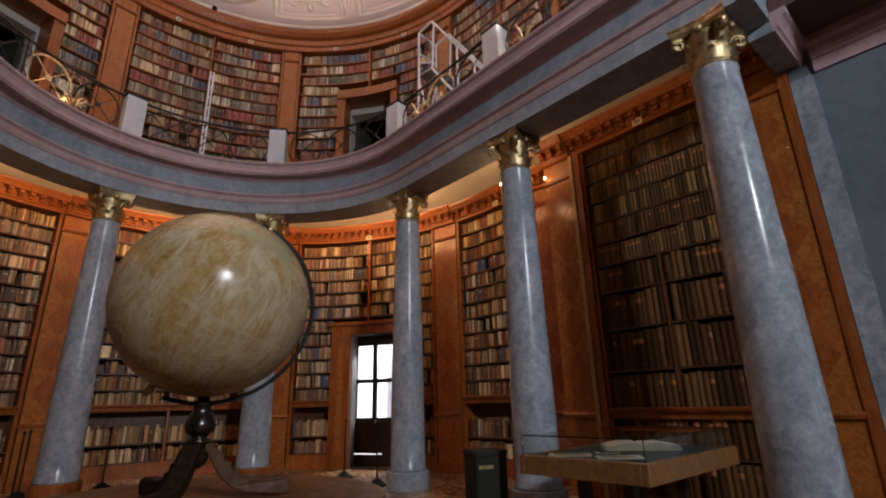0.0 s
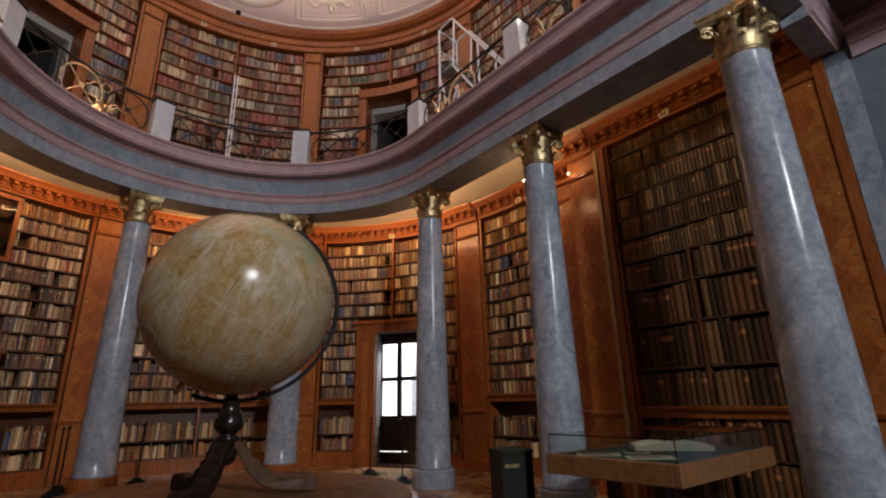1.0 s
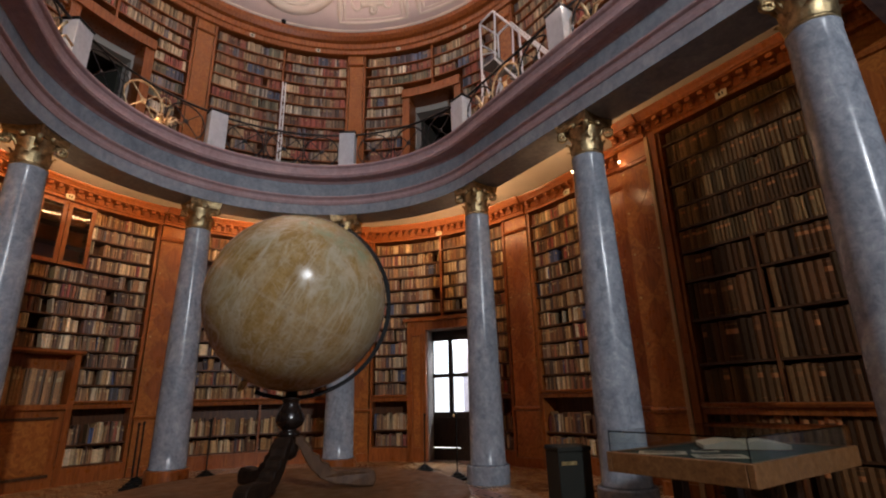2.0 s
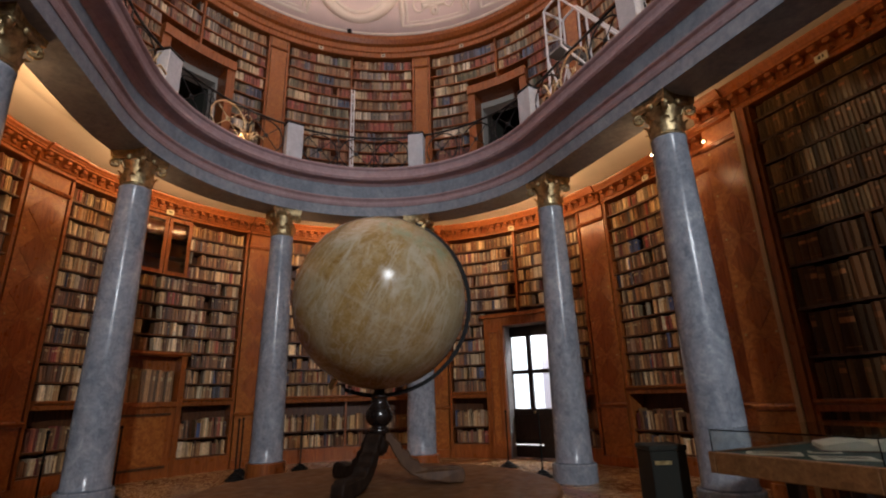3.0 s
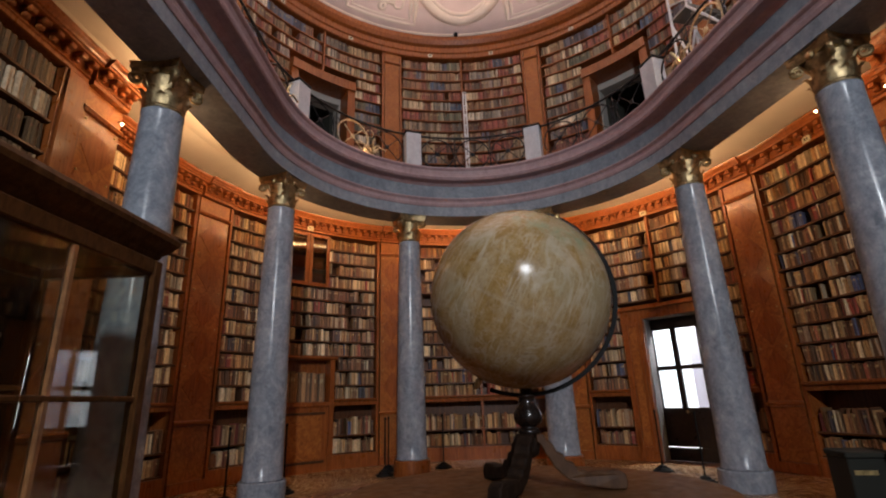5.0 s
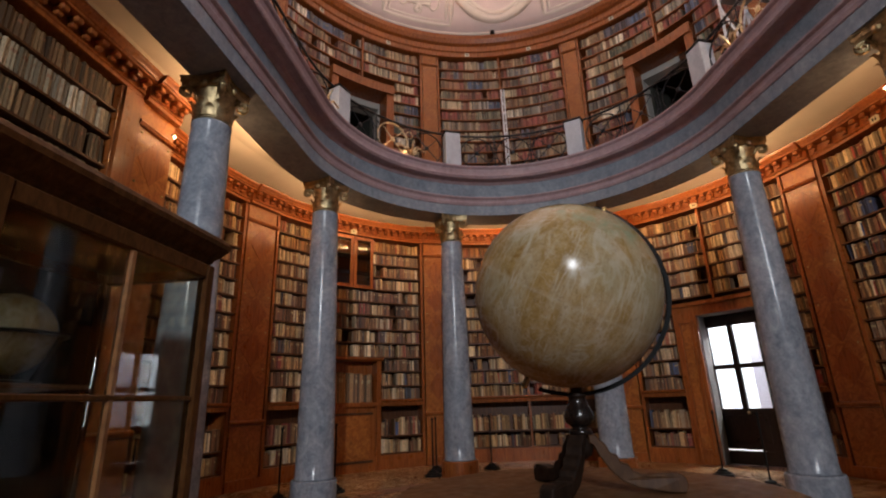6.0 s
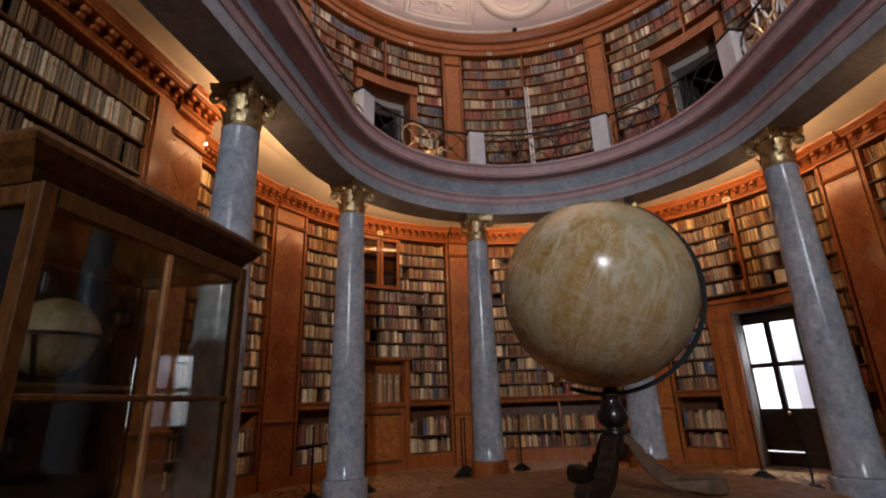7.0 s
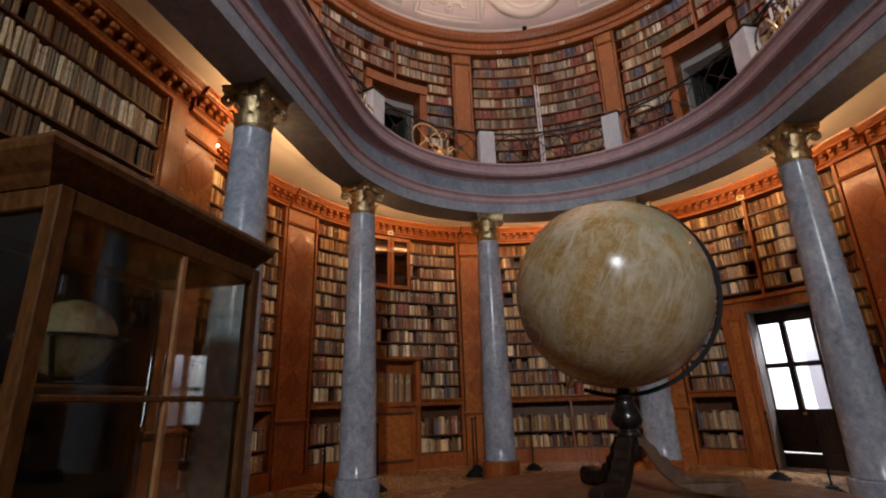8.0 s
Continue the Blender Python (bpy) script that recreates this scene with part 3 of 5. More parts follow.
def column(m, plinth_mat, label):
    ob = thing("column", m, label, "column", "columns round the hall")
    part("plinth", lathe([(0.315, 0.0), (0.315, 0.235), (0.305, 0.25), (0.27, 0.25)], 40), plinth_mat, ob, smooth=False)
    prof = [(0.272, 0.251), (0.272, 0.275), (0.262, 0.29)]
    for i in range(1, 13):
        t = i / 12
        prof.append((0.262 - 0.062 * t ** 1.35, 0.29 + 3.82 * t))
    prof += [(0.206, 4.13), (0.206, 4.15), (0.196, 4.16)]
    part("shaft", lathe(prof, 48), grey_marble, ob, "polished blue-grey marbled shaft", True)
    squat = pose(0, 0, 4.161) @ Matrix.Diagonal((0.91, 0.91, 0.838, 1)) @ pose(0, 0, -4.061)

    def gilt(name, bm, label="", smooth=True, under=None):
        bmesh.ops.transform(bm, matrix=squat, verts=bm.verts)
        return part(name, bm, gold, under or cap, label, smooth)

    cap = gilt("capital", lathe([(0.20, 4.061), (0.222, 4.07), (0.226, 4.085), (0.215, 4.10), (0.195, 4.11), (0.19, 4.30), (0.205, 4.42), (0.235, 4.50), (0.235, 4.53), (0.15, 4.535)], 32), "gilded leafy capital", True, ob)
    bm = bmesh.new()
    for k in range(8):
        leaf(bm, 2 * math.pi * k / 8, 0.205, 4.11, 0.27, 0.075, 0.09)
    for k in range(8):
        leaf(bm, 2 * math.pi * (k + 0.5) / 8, 0.21, 4.11, 0.17, 0.072, 0.07)
    gilt("acanthus", bm)
    for k in range(4):
        gilt("volute", scroll(45 + 90 * k, 4.46, 0.315))
    bm = bmesh.new()
    for zz, g in ((4.537, 0.92), (4.575, 0.97), (4.578, 1.0), (4.64, 1.0), (4.645, 1.03), (4.679, 1.03)):
        ring = []
        for k in range(4):
            for j in range(8):
                t = j / 8
                # concave sides between blunt corners
                a0 = Vector((math.cos(math.pi / 4 + math.pi / 2 * k), math.sin(math.pi / 4 + math.pi / 2 * k))) * 0.40
                a1 = Vector((math.cos(math.pi / 4 + math.pi / 2 * (k + 1)), math.sin(math.pi / 4 + math.pi / 2 * (k + 1)))) * 0.40
                p = a0.lerp(a1, t)
                p *= 1 - 0.16 * math.sin(math.pi * t)
                ring.append(bm.verts.new((p.x * g, p.y * g, zz)))
        if zz > 4.537:
            for i in range(32):
                bm.faces.new((prev[i], prev[(i + 1) % 32], ring[(i + 1) % 32], ring[i]))
        else:
            bm.faces.new(ring[::-1])
        prev = ring
    bm.faces.new(prev)
    gilt("abacus", bm, smooth=False)
    for k in range(4):
        bm = lathe([(0.0, -0.02), (0.05, -0.02), (0.058, 0.0), (0.04, 0.02), (0.02, 0.03), (0.0, 0.03)], 10, m=pose(0, 0, 0, 0, 0, 90 * k) @ pose(0.262, 0, 4.545, 0, 90, 0))
        gilt("rosette", bm)
    return ob


COLUMNS = ((-4.84, -0.10), (-2.21, 0.0), (0.25, 0.0), (3.18, 0.0), (5.88, 0.0), (8.66, 0.0), (11.40, 0.12))
for k, (s, w) in enumerate(COLUMNS):
    wooden = k in (3, 4)
    column(at(s, w), cherry if wooden else grey_marble,
           "polished blue-grey marble column with gilded capital " + ("on a wooden base" if wooden else "on the parquet floor"))

# small lamps hanging behind the columns
# two more added at corners of the projecting flanks make the pilasters' glow
SPOTS = [(mid - 0.075 * (mid - 4.5), 0.26, 4.25, LAMP_POWER) for mid, _ in COLUMNS[1:]] + [(-1.925, 1.045, 4.50, 1.6), (10.765, 1.045, 4.50, 1.6)]
for s, w, z, power in SPOTS:
    ob = thing("wall_spotlight", at(s, w, z), "small lit spotlight on a thin dark bracket", "lamp", "spotlights of the ambulatory")
    part("bracket", tube([(0.0, -0.054, 0.03), (0.0, -0.03, 0.04), (0, 0.0, 0.012)], 0.006), iron, ob)
    part("bulb", lathe([(0.0, -0.018), (0.011, -0.012), (0.015, 0.0), (0.011, 0.012), (0.0, 0.018)], 12), bulb_glass, ob, "glowing bulb", True)
    lamp("spot_glow", "POINT", at(s, w + (0.1 if w < 1 else -0.06), z - 0.02), power, WARM, 0.04)

# unseen strips added behind the architrave to light the ceiling, one to each bay
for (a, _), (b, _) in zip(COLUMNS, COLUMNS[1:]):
    lamp("fill_strip", "AREA", at((a + b) / 2, 0.34, 4.82) @ pose(0, 0, 0, 90, 0, 180) @ pose(0, 0, 0, 40, 0, 0), STRIP_POWER * (0.06 if a < -4 else 0.3 if a < -2 else 0.7 if a > 8 else 0.75 if a > 5 else 1.0), WARM, (b - a) * 0.8, 0.06)

# ---- bookcases ----
FACE, BACKW = 1.65, 2.06
rng = random.Random(7)


def pilaster(s0, s1, z0, z1, name="pilaster", lozenge=True, w=FACE, mat=None, BACKW=BACKW):
    mid = (s0 + s1) / 2
    ob = thing(name, at(mid, w), "burl-veneered wooden pilaster with inlaid lozenges" if lozenge else "plain polished wooden pilaster", "pilaster", "pilasters between the bookcases")
    inv = ob.matrix_world.inverted()

    def child(nm, bm, mt, label=""):
        bmesh.ops.transform(bm, matrix=inv, verts=bm.verts)
        return part(nm, bm, mt, ob, label)
    child("body", slab(w, BACKW, z0, z1, s0, s1), mat or burl_wood)
    half = (s1 - s0) / 2
    low = 1.22 if z0 < 1 else z0 + 0.15
    child("base_block", slab(w - 0.03, w - 0.001, z0, z0 + 0.16, s0 - 0.01, s1 + 0.01), cherry)
    for z in ([0.95, z1 - 0.32] if z0 < 1 else [z1 - 0.32]):
        child("band", sweep([(w - 0.001, z), (w - 0.03, z + 0.01), (w - 0.045, z + 0.05), (w - 0.03, z + 0.07), (w - 0.001, z + 0.08)], s0 - 0.02, s1 + 0.02), cherry)
    if lozenge:
        n = max(3, round((z1 - 0.35 - low) / 0.62))
        hh = (z1 - 0.38 - low) / n
        for i in range(n):
            zc = low + hh * (i + 0.5)
            bm = bmesh.new()
            k = half * 0.8
            vs = [bm.verts.new((*plan(mid + a * k, w - d), zc + b * hh * 0.46)) for d in (0.0005, 0.005) for a, b in ((0, -1), (1, 0), (0, 1), (-1, 0))]
            bm.faces.new(vs[4:])
            for j in range(4):
                bm.faces.new((vs[j], vs[(j + 1) % 4], vs[4 + (j + 1) % 4], vs[4 + j]))
            bmesh.ops.recalc_face_normals(bm, faces=bm.faces)
            child("lozenge", bm, cherry)
            for sx in (-1, 1):
                c = at(mid + sx * half * 0.78, w - 0.006, zc + hh * 0.5)
                child("stud", lathe([(0.013, -0.006), (0.013, 0.004), (0.006, 0.008)], 8, None, c @ pose(0, 0, 0, -90, 0, 0)), brass)
    return ob


def bookcase(s0, s1, shelves, top, label, mat=calf, dividers=(), tones=None, thick=(0.016, 0.038), ledge=None, foot=0.0, gaps=(), tall=(0.82, 0.985), single=False, grp="bookcases of the lower floor", FACE=FACE, BACKW=BACKW, shelf_mat=None, sizes=(1, 1, 1, 1, 2, 2, 3, 5), divider_top=None):
    """A built-in bookcase from s0 to s1. gaps: (s0, s1, z0, z1) kept free of shelves and books."""
    mid = (s0 + s1) / 2
    ob = thing("bookcase", at(mid, FACE), label, "bookcase", grp)
    inv = ob.matrix_world.inverted()

    def child(nm, bm, mt, lab=""):
        bmesh.ops.transform(bm, matrix=inv, verts=bm.verts)
        return part(nm, bm, mt, ob, lab)
    z_low = shelves[0]
    holes = [(a, b) for a, b, lo, hi in gaps if lo <= foot + 0.01]
    s = s0
    for a, b in sorted(holes) + [(s1, s1)]:
        if a - s > 0.02:
            child("plinth", slab(FACE - 0.01, BACKW, foot, z_low - 0.03, s, a), cherry)
        s = b
    solid = [(s0, s1, foot, top)]
    for a, b, lo, hi in gaps:
        nxt = []
        for p, q, z0, z1 in solid:
            nxt += [(p, a, z0, z1), (b, q, z0, z1), (a, b, hi, z1)]
            if lo > z0 + 0.05:
                nxt.append((a, b, z0, lo))
        solid = [x for x in nxt if x[1] - x[0] > 0.03 and x[3] - x[2] > 0.05]
    for p, q, z0, z1 in solid:
        child("back_panel", slab(BACKW - 0.05, BACKW, z0, z1, p, q), dark_shelf)
    for s in (s0, s1 - 0.035):
        child("side", slab(FACE, BACKW - 0.052, foot, top, s, s + 0.035), cherry)
    cuts = [s0 + 0.037] + [c for c in sorted(dividers)] + [s1 - 0.037]
    for c in sorted(dividers):
        if not any(a < c < b for a, b, lo, hi in gaps):
            child("divider", slab(FACE + 0.018, BACKW - 0.052, z_low - 0.03, divider_top - 0.03 if divider_top else top, c - 0.015, c + 0.015), dark_shelf if divider_top else cherry)
        else:
            hi = max(h for a, b, lo, h in gaps if a < c < b)
            child("divider", slab(FACE + 0.002, BACKW - 0.052, hi, top, c - 0.015, c + 0.015), cherry)
    books = Shelfful()
    own = []
    for i, z in enumerate(shelves):
        room = (shelves[i + 1] if i + 1 < len(shelves) else top) - z - 0.035
        is_ledge = ledge is not None and abs(z - ledge) < 0.01
        if ledge is not None and i + 1 < len(shelves) and abs(shelves[i + 1] - ledge) < 0.01 and not single:
            room = min(room - 0.12, 0.36)
        lanes = [cuts[0], cuts[-1]] if divider_top and z >= divider_top else cuts
        runs = [(a + 0.016, b - 0.016) for a, b in zip(lanes, lanes[1:])]
        for a, b, lo, hi in gaps:
            if z < hi - 0.02 and z + room > lo + 0.05:
                cut = []
                for p, q in runs:
                    cut += [(p, min(q, a)), (max(p, b), q)]
                runs = [r for r in cut if r[1] - r[0] > 0.06]
        for p, q in runs:
            if is_ledge:
                child("ledge", sweep([(FACE - 0.075, z - 0.045), (FACE - 0.09, z - 0.02), (FACE - 0.09, z - 0.002), (BACKW - 0.052, z - 0.002), (BACKW - 0.052, z - 0.13), (FACE - 0.02, z - 0.13), (FACE - 0.03, z - 0.06)], p - 0.016, q + 0.016), cherry)
            else:
                child("shelf", slab(FACE + (0.032 if single else 0.02), BACKW - 0.053, z - 0.028, z - 0.002, p - 0.015, q + 0.015), shelf_mat or dark_shelf)
            t = tones(z) if tones else (0.0, 1.0)
            if single:
                own += [(p, q, z, room - (0.02 if is_ledge else 0), t)]
            else:
                books.row(rng, p, q, FACE + 0.04, z, room, thick, t, tall if z > 1.2 else (0.66, 0.92), sizes=sizes)
    if single:
        for p, q, z, room, t in own:
            s = p + 0.01
            base, step_ht = rng.uniform(*t), rng.uniform(0.93, 0.98)
            while s < q - 0.03:
                if rng.random() < 0.16:
                    base, step_ht = rng.uniform(*t), rng.uniform(0.88, 0.98)
                one = Shelfful()
                th = rng.uniform(*thick) * (0.64 if z > 2.9 else 1.0)
                if s + th > q:
                    break
                one.book(s + th / 2, FACE + 0.028 + rng.uniform(0, 0.014), z, th * 0.95, room * step_ht * rng.uniform(0.98, 1.02), 0.22, rng.uniform(-0.8, 0.8), min(max(base + rng.uniform(-0.04, 0.04), 0), 1), rng.random())
                tagged(one.made("book", mat), "old leather-bound folio volume standing on a shelf", "book", "folio volumes in the wall bookcase")
                s += th
    else:
        tagged(books.made("book_rows", mat), "rows of old leather and cloth books on shelves", "books", kind="stuff")
    return ob


def shelf_heights(z0, z1, pitch):
    n = round((z1 - z0) / pitch)
    return [z0 + (z1 - z0) * i / n for i in range(n)]


LOW = [0.29, 0.61]
UP = [1.30, 1.57, 1.86, 2.14, 2.43, 2.71, 3.0, 3.28, 3.56, 3.84, 4.12, 4.40]
TOP = 4.68


def warm_tones(z):
    return (0.06, 1.0) if z > 1.2 else (0.12, 1.0)


FOLIO_Z = [0.12, 0.56, 1.08, 1.53, 2.06, 2.555, 2.93, 3.25, 3.56, 3.87, 4.18, 4.48]
NEAR, NEARB = 1.10, 1.51
bookcase(-4.52, -2.54, FOLIO_Z, TOP, "tall wall bookcase filled with dark leather folios", folio, (-3.46,), lambda z: (0.74, 0.97) if z > 3.5 else (0.1, 0.9) if z > 2.9 else (0.1, 0.7), (0.058, 0.09), ledge=1.08, shelf_mat=brown_wood, divider_top=2.93, single=True, FACE=NEAR, BACKW=NEARB)
pilaster(-5.08, -4.54, 0, TOP, w=NEAR, BACKW=NEARB)
pilaster(-2.37, -1.88, 0, TOP, w=NEAR, BACKW=NEARB)
tagged(part("trim_corner_stile", slab(NEAR - 0.02, NEARB, 0, TOP + 0.1, -5.18, -5.085), cherry), "plain polished wooden stile next to the marbled wall", "trim", kind="structure")
tagged(part("trim_marble_strip", slab(1.096, 1.119, 0, 4.40, -5.39, -5.187), grey_marble), "paler polished marble strip beside the wooden stile", "trim", kind="structure")
bm = slab(NEAR - 0.035, NEARB, 0, TOP, -2.53, -2.43)
tagged(part("trim_stile", bm, cherry), "narrow polished wooden stile beside the bookcase", "trim", kind="structure")
bm = slab(NEAR - 0.06, NEARB, 0, TOP, -2.428, -2.373)
tagged(part("trim_bead", bm, bead_wood), "pale wooden bead beside the pilaster", "trim", kind="structure")
bm = slab(NEARB + 0.002, 2.1, 0, TOP + 0.32, -5.1, -1.9)
tagged(part("wall_behind_folios", bm, outer_plaster), "masonry behind the folio bookcase", "wall", kind="structure")
pilaster(-1.72, -1.22, 0, TOP)
bookcase(-1.2, 0.5, LOW + UP, TOP, "curved wooden bookcase filled with old books", calf, (), warm_tones, ledge=1.30)
pilaster(0.52, 0.88, 0, TOP)
bookcase(0.9, 3.03, LOW + UP, TOP, "curved wooden bookcase built round a doorway", calf, (1.95,), warm_tones, ledge=1.30, gaps=((1.16, 2.48, -0.1, 2.88),))
pilaster(3.05, 3.40, 0, TOP)
bookcase(3.42, 5.62, LOW + UP, TOP, "curved wooden bookcase filled with old books", calf, (4.52,), warm_tones, ledge=1.30)
pilaster(5.64, 5.99, 0, TOP)
bookcase(6.01, 8.26, LOW + UP, TOP, "curved bookcase with a writing niche and glazed cupboard", calf, (7.09,), warm_tones, ledge=1.30,
         gaps=((6.66, 7.62, -0.1, 2.135), (6.77, 7.62, 3.52, 4.66)))
pilaster(8.28, 8.70, 0, TOP)
bookcase(8.72, 10.36, LOW + UP, TOP, "wooden bookcase filled with old books", calf, (), warm_tones, ledge=1.30)
pilaster(10.38, 10.68, 0, TOP)


def vellum_tones(z):
    return (0.1, 0.55) if z > 4.2 else (0.6, 1.0) if z > 3.9 else (0.05, 0.75)


# projecting flank, the counterpart of the folio bay
pilaster(10.71, 11.30, 0, TOP, w=NEAR, BACKW=NEARB)
tagged(part("trim_flank_stile", slab(NEAR - 0.025, NEARB, 0, TOP, 11.305, 11.575), cherry), "broad polished wooden stile beside the vellum bookcase", "trim", kind="structure")
tagged(part("wall_behind_vellum", slab(NEARB + 0.002, 2.1, 0, TOP + 0.32, 10.73, 13.56), outer_plaster), "masonry behind the vellum bookcase", "wall", kind="structure")
bookcase(11.58, 13.56, [0.12, 0.6, 1.3, 1.75, 2.2, 2.6, 3.0, 3.36, 3.68, 4.03, 4.36], TOP, "wooden bookcase with pale vellum and tan volumes", vellum, (), vellum_tones, (0.025, 0.055), ledge=1.30, FACE=NEAR, BACKW=NEARB, sizes=(2, 3, 5, 8, 12))

# cornice with dentils over the lower bookcases
for a, b in ((-5.07, -4.53), (-4.53, -2.38), (-2.38, -1.86), (-1.74, -1.22), (-1.22, 0.51), (0.51, 0.89), (0.89, 3.04), (3.04, 3.41), (3.41, 5.63), (5.63, 6.0), (6.0, 8.27), (8.27, 8.71), (8.71, 10.37), (10.37, 10.69), (10.70, 11.30), (11.31, 13.58)):
    out = 0.05 if b - a < 0.9 else 0.0
    mid = (a + b) / 2
    ob = thing("cornice", at(mid, FACE), "carved wooden cornice with brackets above the bookcases", "cornice", "cornice lengths", "structure")
    inv = ob.matrix_world.inverted()
    base, rear = (NEAR, NEARB) if b < -1.8 or a > 10.69 else (FACE, BACKW)
    f = base - out
    bm = sweep([(f, TOP + 0.002), (f - 0.02, TOP + 0.008), (f - 0.02, TOP + 0.05), (f - 0.04, TOP + 0.065), (f - 0.03, TOP + 0.09), (f - 0.03, TOP + 0.195), (f - 0.16, TOP + 0.21), (f - 0.16, TOP + 0.238),
                (f - 0.175, TOP + 0.245), (f - 0.185, TOP + 0.265), (f - 0.215, TOP + 0.295), (f - 0.225, TOP + 0.325), (rear, TOP + 0.325), (rear, TOP + 0.002)], a + 0.001, b - 0.001)
    bmesh.ops.transform(bm, matrix=inv, verts=bm.verts)
    part("moulding", bm, cherry, ob)
    n = max(2, round((b - a) * stretch(mid, FACE) / 0.165))
    for i in range(n):
        s = a + (b - a) * (i + 0.5) / n
        hw = 0.042
        bm = bmesh.new()
        box(bm, -hw, hw, 0.03, 0.14, TOP + 0.145, TOP + 0.2085, 0.012)
        box(bm, -hw * 0.85, hw * 0.85, 0.03, 0.085, TOP + 0.095, TOP + 0.15, 0.012)
        bmesh.ops.transform(bm, matrix=inv @ at(s, f), verts=bm.verts)
        part("bracket", bm, cherry, ob)

# number cards above the bays
for s in (-3.5, -0.35, 1.95, 4.5, 7.1, 9.5):
    ob = part("bay_card", boxed(-0.07, 0.07, 0.0, 0.012, -0.05, 0.05, 0.004), label_white)
    ob.matrix_world = at(s, (NEAR if s < -2 else FACE) - 0.045, TOP + 0.06)
    tagged(ob, "small cream card in a frame above the shelves", "label", "bay cards")
    bm = bmesh.new()
    box(bm, -0.03, -0.012, 0.013, 0.015, -0.02, 0.02)
    box(bm, 0.006, 0.03, 0.013, 0.015, -0.02, 0.02)
    part("print_bar", bm, black_paint, ob)

# ---- doorway with glazed door ----
ob = thing("door_frame", at(1.82, FACE), "broad polished wooden frame of an open doorway", "door frame", kind="structure")
inv = ob.matrix_world.inverted()
for nm, a, b, z0, z1, w in (("jamb", 2.19, 2.47, 0, 2.62, FACE - 0.06), ("jamb", 1.17, 1.43, 0, 2.62, FACE - 0.06), ("lintel", 1.17, 2.47, 2.62, 2.80, FACE - 0.06), ("cap", 1.13, 2.51, 2.80, 2.87, FACE - 0.12)):
    bm = slab(w, 1.955, z0, z1, a, b)
    bmesh.ops.transform(bm, matrix=inv, verts=bm.verts)
    part(nm, bm, cherry, ob)
for a, b in ((2.180, 2.189), (1.431, 1.440)):
    bm = slab(FACE + 0.03, 1.955, 0, 2.61, a, b)
    bmesh.ops.transform(bm, matrix=inv, verts=bm.verts)
    part("reveal_lining", bm, lining_paint, ob, "pale grey painted lining")
bm = slab(FACE + 0.03, 1.955, 2.611, 2.619, 1.441, 2.179)
bmesh.ops.transform(bm, matrix=inv, verts=bm.verts)
part("reveal_lining", bm, lining_paint, ob, "pale grey painted lining")
for a, b in ((2.235, 2.42), (1.22, 1.385)):
    for p, q, z0, z1, d in ((a, a + 0.03, 0.2, 2.55, 0.085), (b - 0.03, b, 0.2, 2.55, 0.085), (a + 0.031, b - 0.031, 0.2, 0.26, 0.085), (a + 0.031, b - 0.031, 2.49, 2.55, 0.085), (a + 0.045, b - 0.045, 0.29, 2.46, 0.07)):
        bm = slab(FACE - d, FACE - 0.061, z0, z1, p, q)
        bmesh.ops.transform(bm, matrix=inv, verts=bm.verts)
        part("panel" if d < 0.08 else "moulding", bm, burl_wood if d < 0.08 else cherry, ob)

DOOR = at(1.81, 2.0)
door = thing("door_1", DOOR, "dark wooden door with a four-pane daylit window", "door", kind="structure")
WX0, WX1, WZ0, WZ1, MID, BAR = -0.255, 0.60, 0.93, 2.40, 0.19, 1.665
part("threshold_board", boxed(-0.72, 0.80, -0.03, 0.03, 0.0, 0.225), black_wood, door)
part("leaf_lower", boxed(-0.72, 0.80, -0.03, 0.03, 0.245, WZ0), black_wood, door)
part("leaf_edge", boxed(-0.72, 0.0, -0.03, 0.03, 0.2255, 0.2445), black_wood, door)
part("leaf_edge", boxed(0.66, 0.80, -0.03, 0.03, 0.2255, 0.2445), black_wood, door)
part("panel", boxed(-0.15, 0.56, 0.031, 0.045, 0.36, 0.82, 0.006), black_wood, door)
part("leaf_upper", boxed(-0.72, 0.80, -0.03, 0.03, WZ1, 2.74), black_wood, door)
part("stile", boxed(-0.72, WX0, -0.03, 0.03, WZ0 + 0.001, WZ1 - 0.001), black_wood, door)
part("stile", boxed(WX1, 0.80, -0.03, 0.03, WZ0 + 0.001, WZ1 - 0.001), black_wood, door)
part("mullion", boxed(MID - 0.045, MID + 0.045, -0.035, 0.035, WZ0 + 0.001, WZ1 - 0.001), black_wood, door)
for x0, x1 in ((WX0, MID - 0.046), (MID + 0.046, WX1)):
    part("transom", boxed(x0, x1, -0.034, 0.034, BAR - 0.042, BAR + 0.042), black_wood, door)
    for z0, z1 in ((WZ0 + 0.001, BAR - 0.043), (BAR + 0.043, WZ1 - 0.001)):
        p = part("pane", boxed(x0, x1, -0.004, 0.004, z0, z1), glass, door)
        p.visible_shadow = False
part("knob", lathe([(0.012, 0.0), (0.012, 0.03), (0.026, 0.04), (0.03, 0.055), (0.018, 0.07)], 16, m=pose(0.12, 0.03, 0.86, -90, 0, 0)), brass, door, "small brass knob", True)
ob = part("backdrop", boxed(-2.6, 2.6, -1.42, -1.4, -0.1, 4.0), day_backdrop)
ob.matrix_world = DOOR
tagged(ob, "bright overcast daylight outside the door window", "sky", kind="structure")
ob = part("backdrop", boxed(-2.6, 0.50, -1.32, -1.3, -0.1, 4.0), far_wall)
ob.matrix_world = DOOR
tagged(ob, "weakly glowing pale lavender backdrop panel outside the door", "wall", kind="structure")

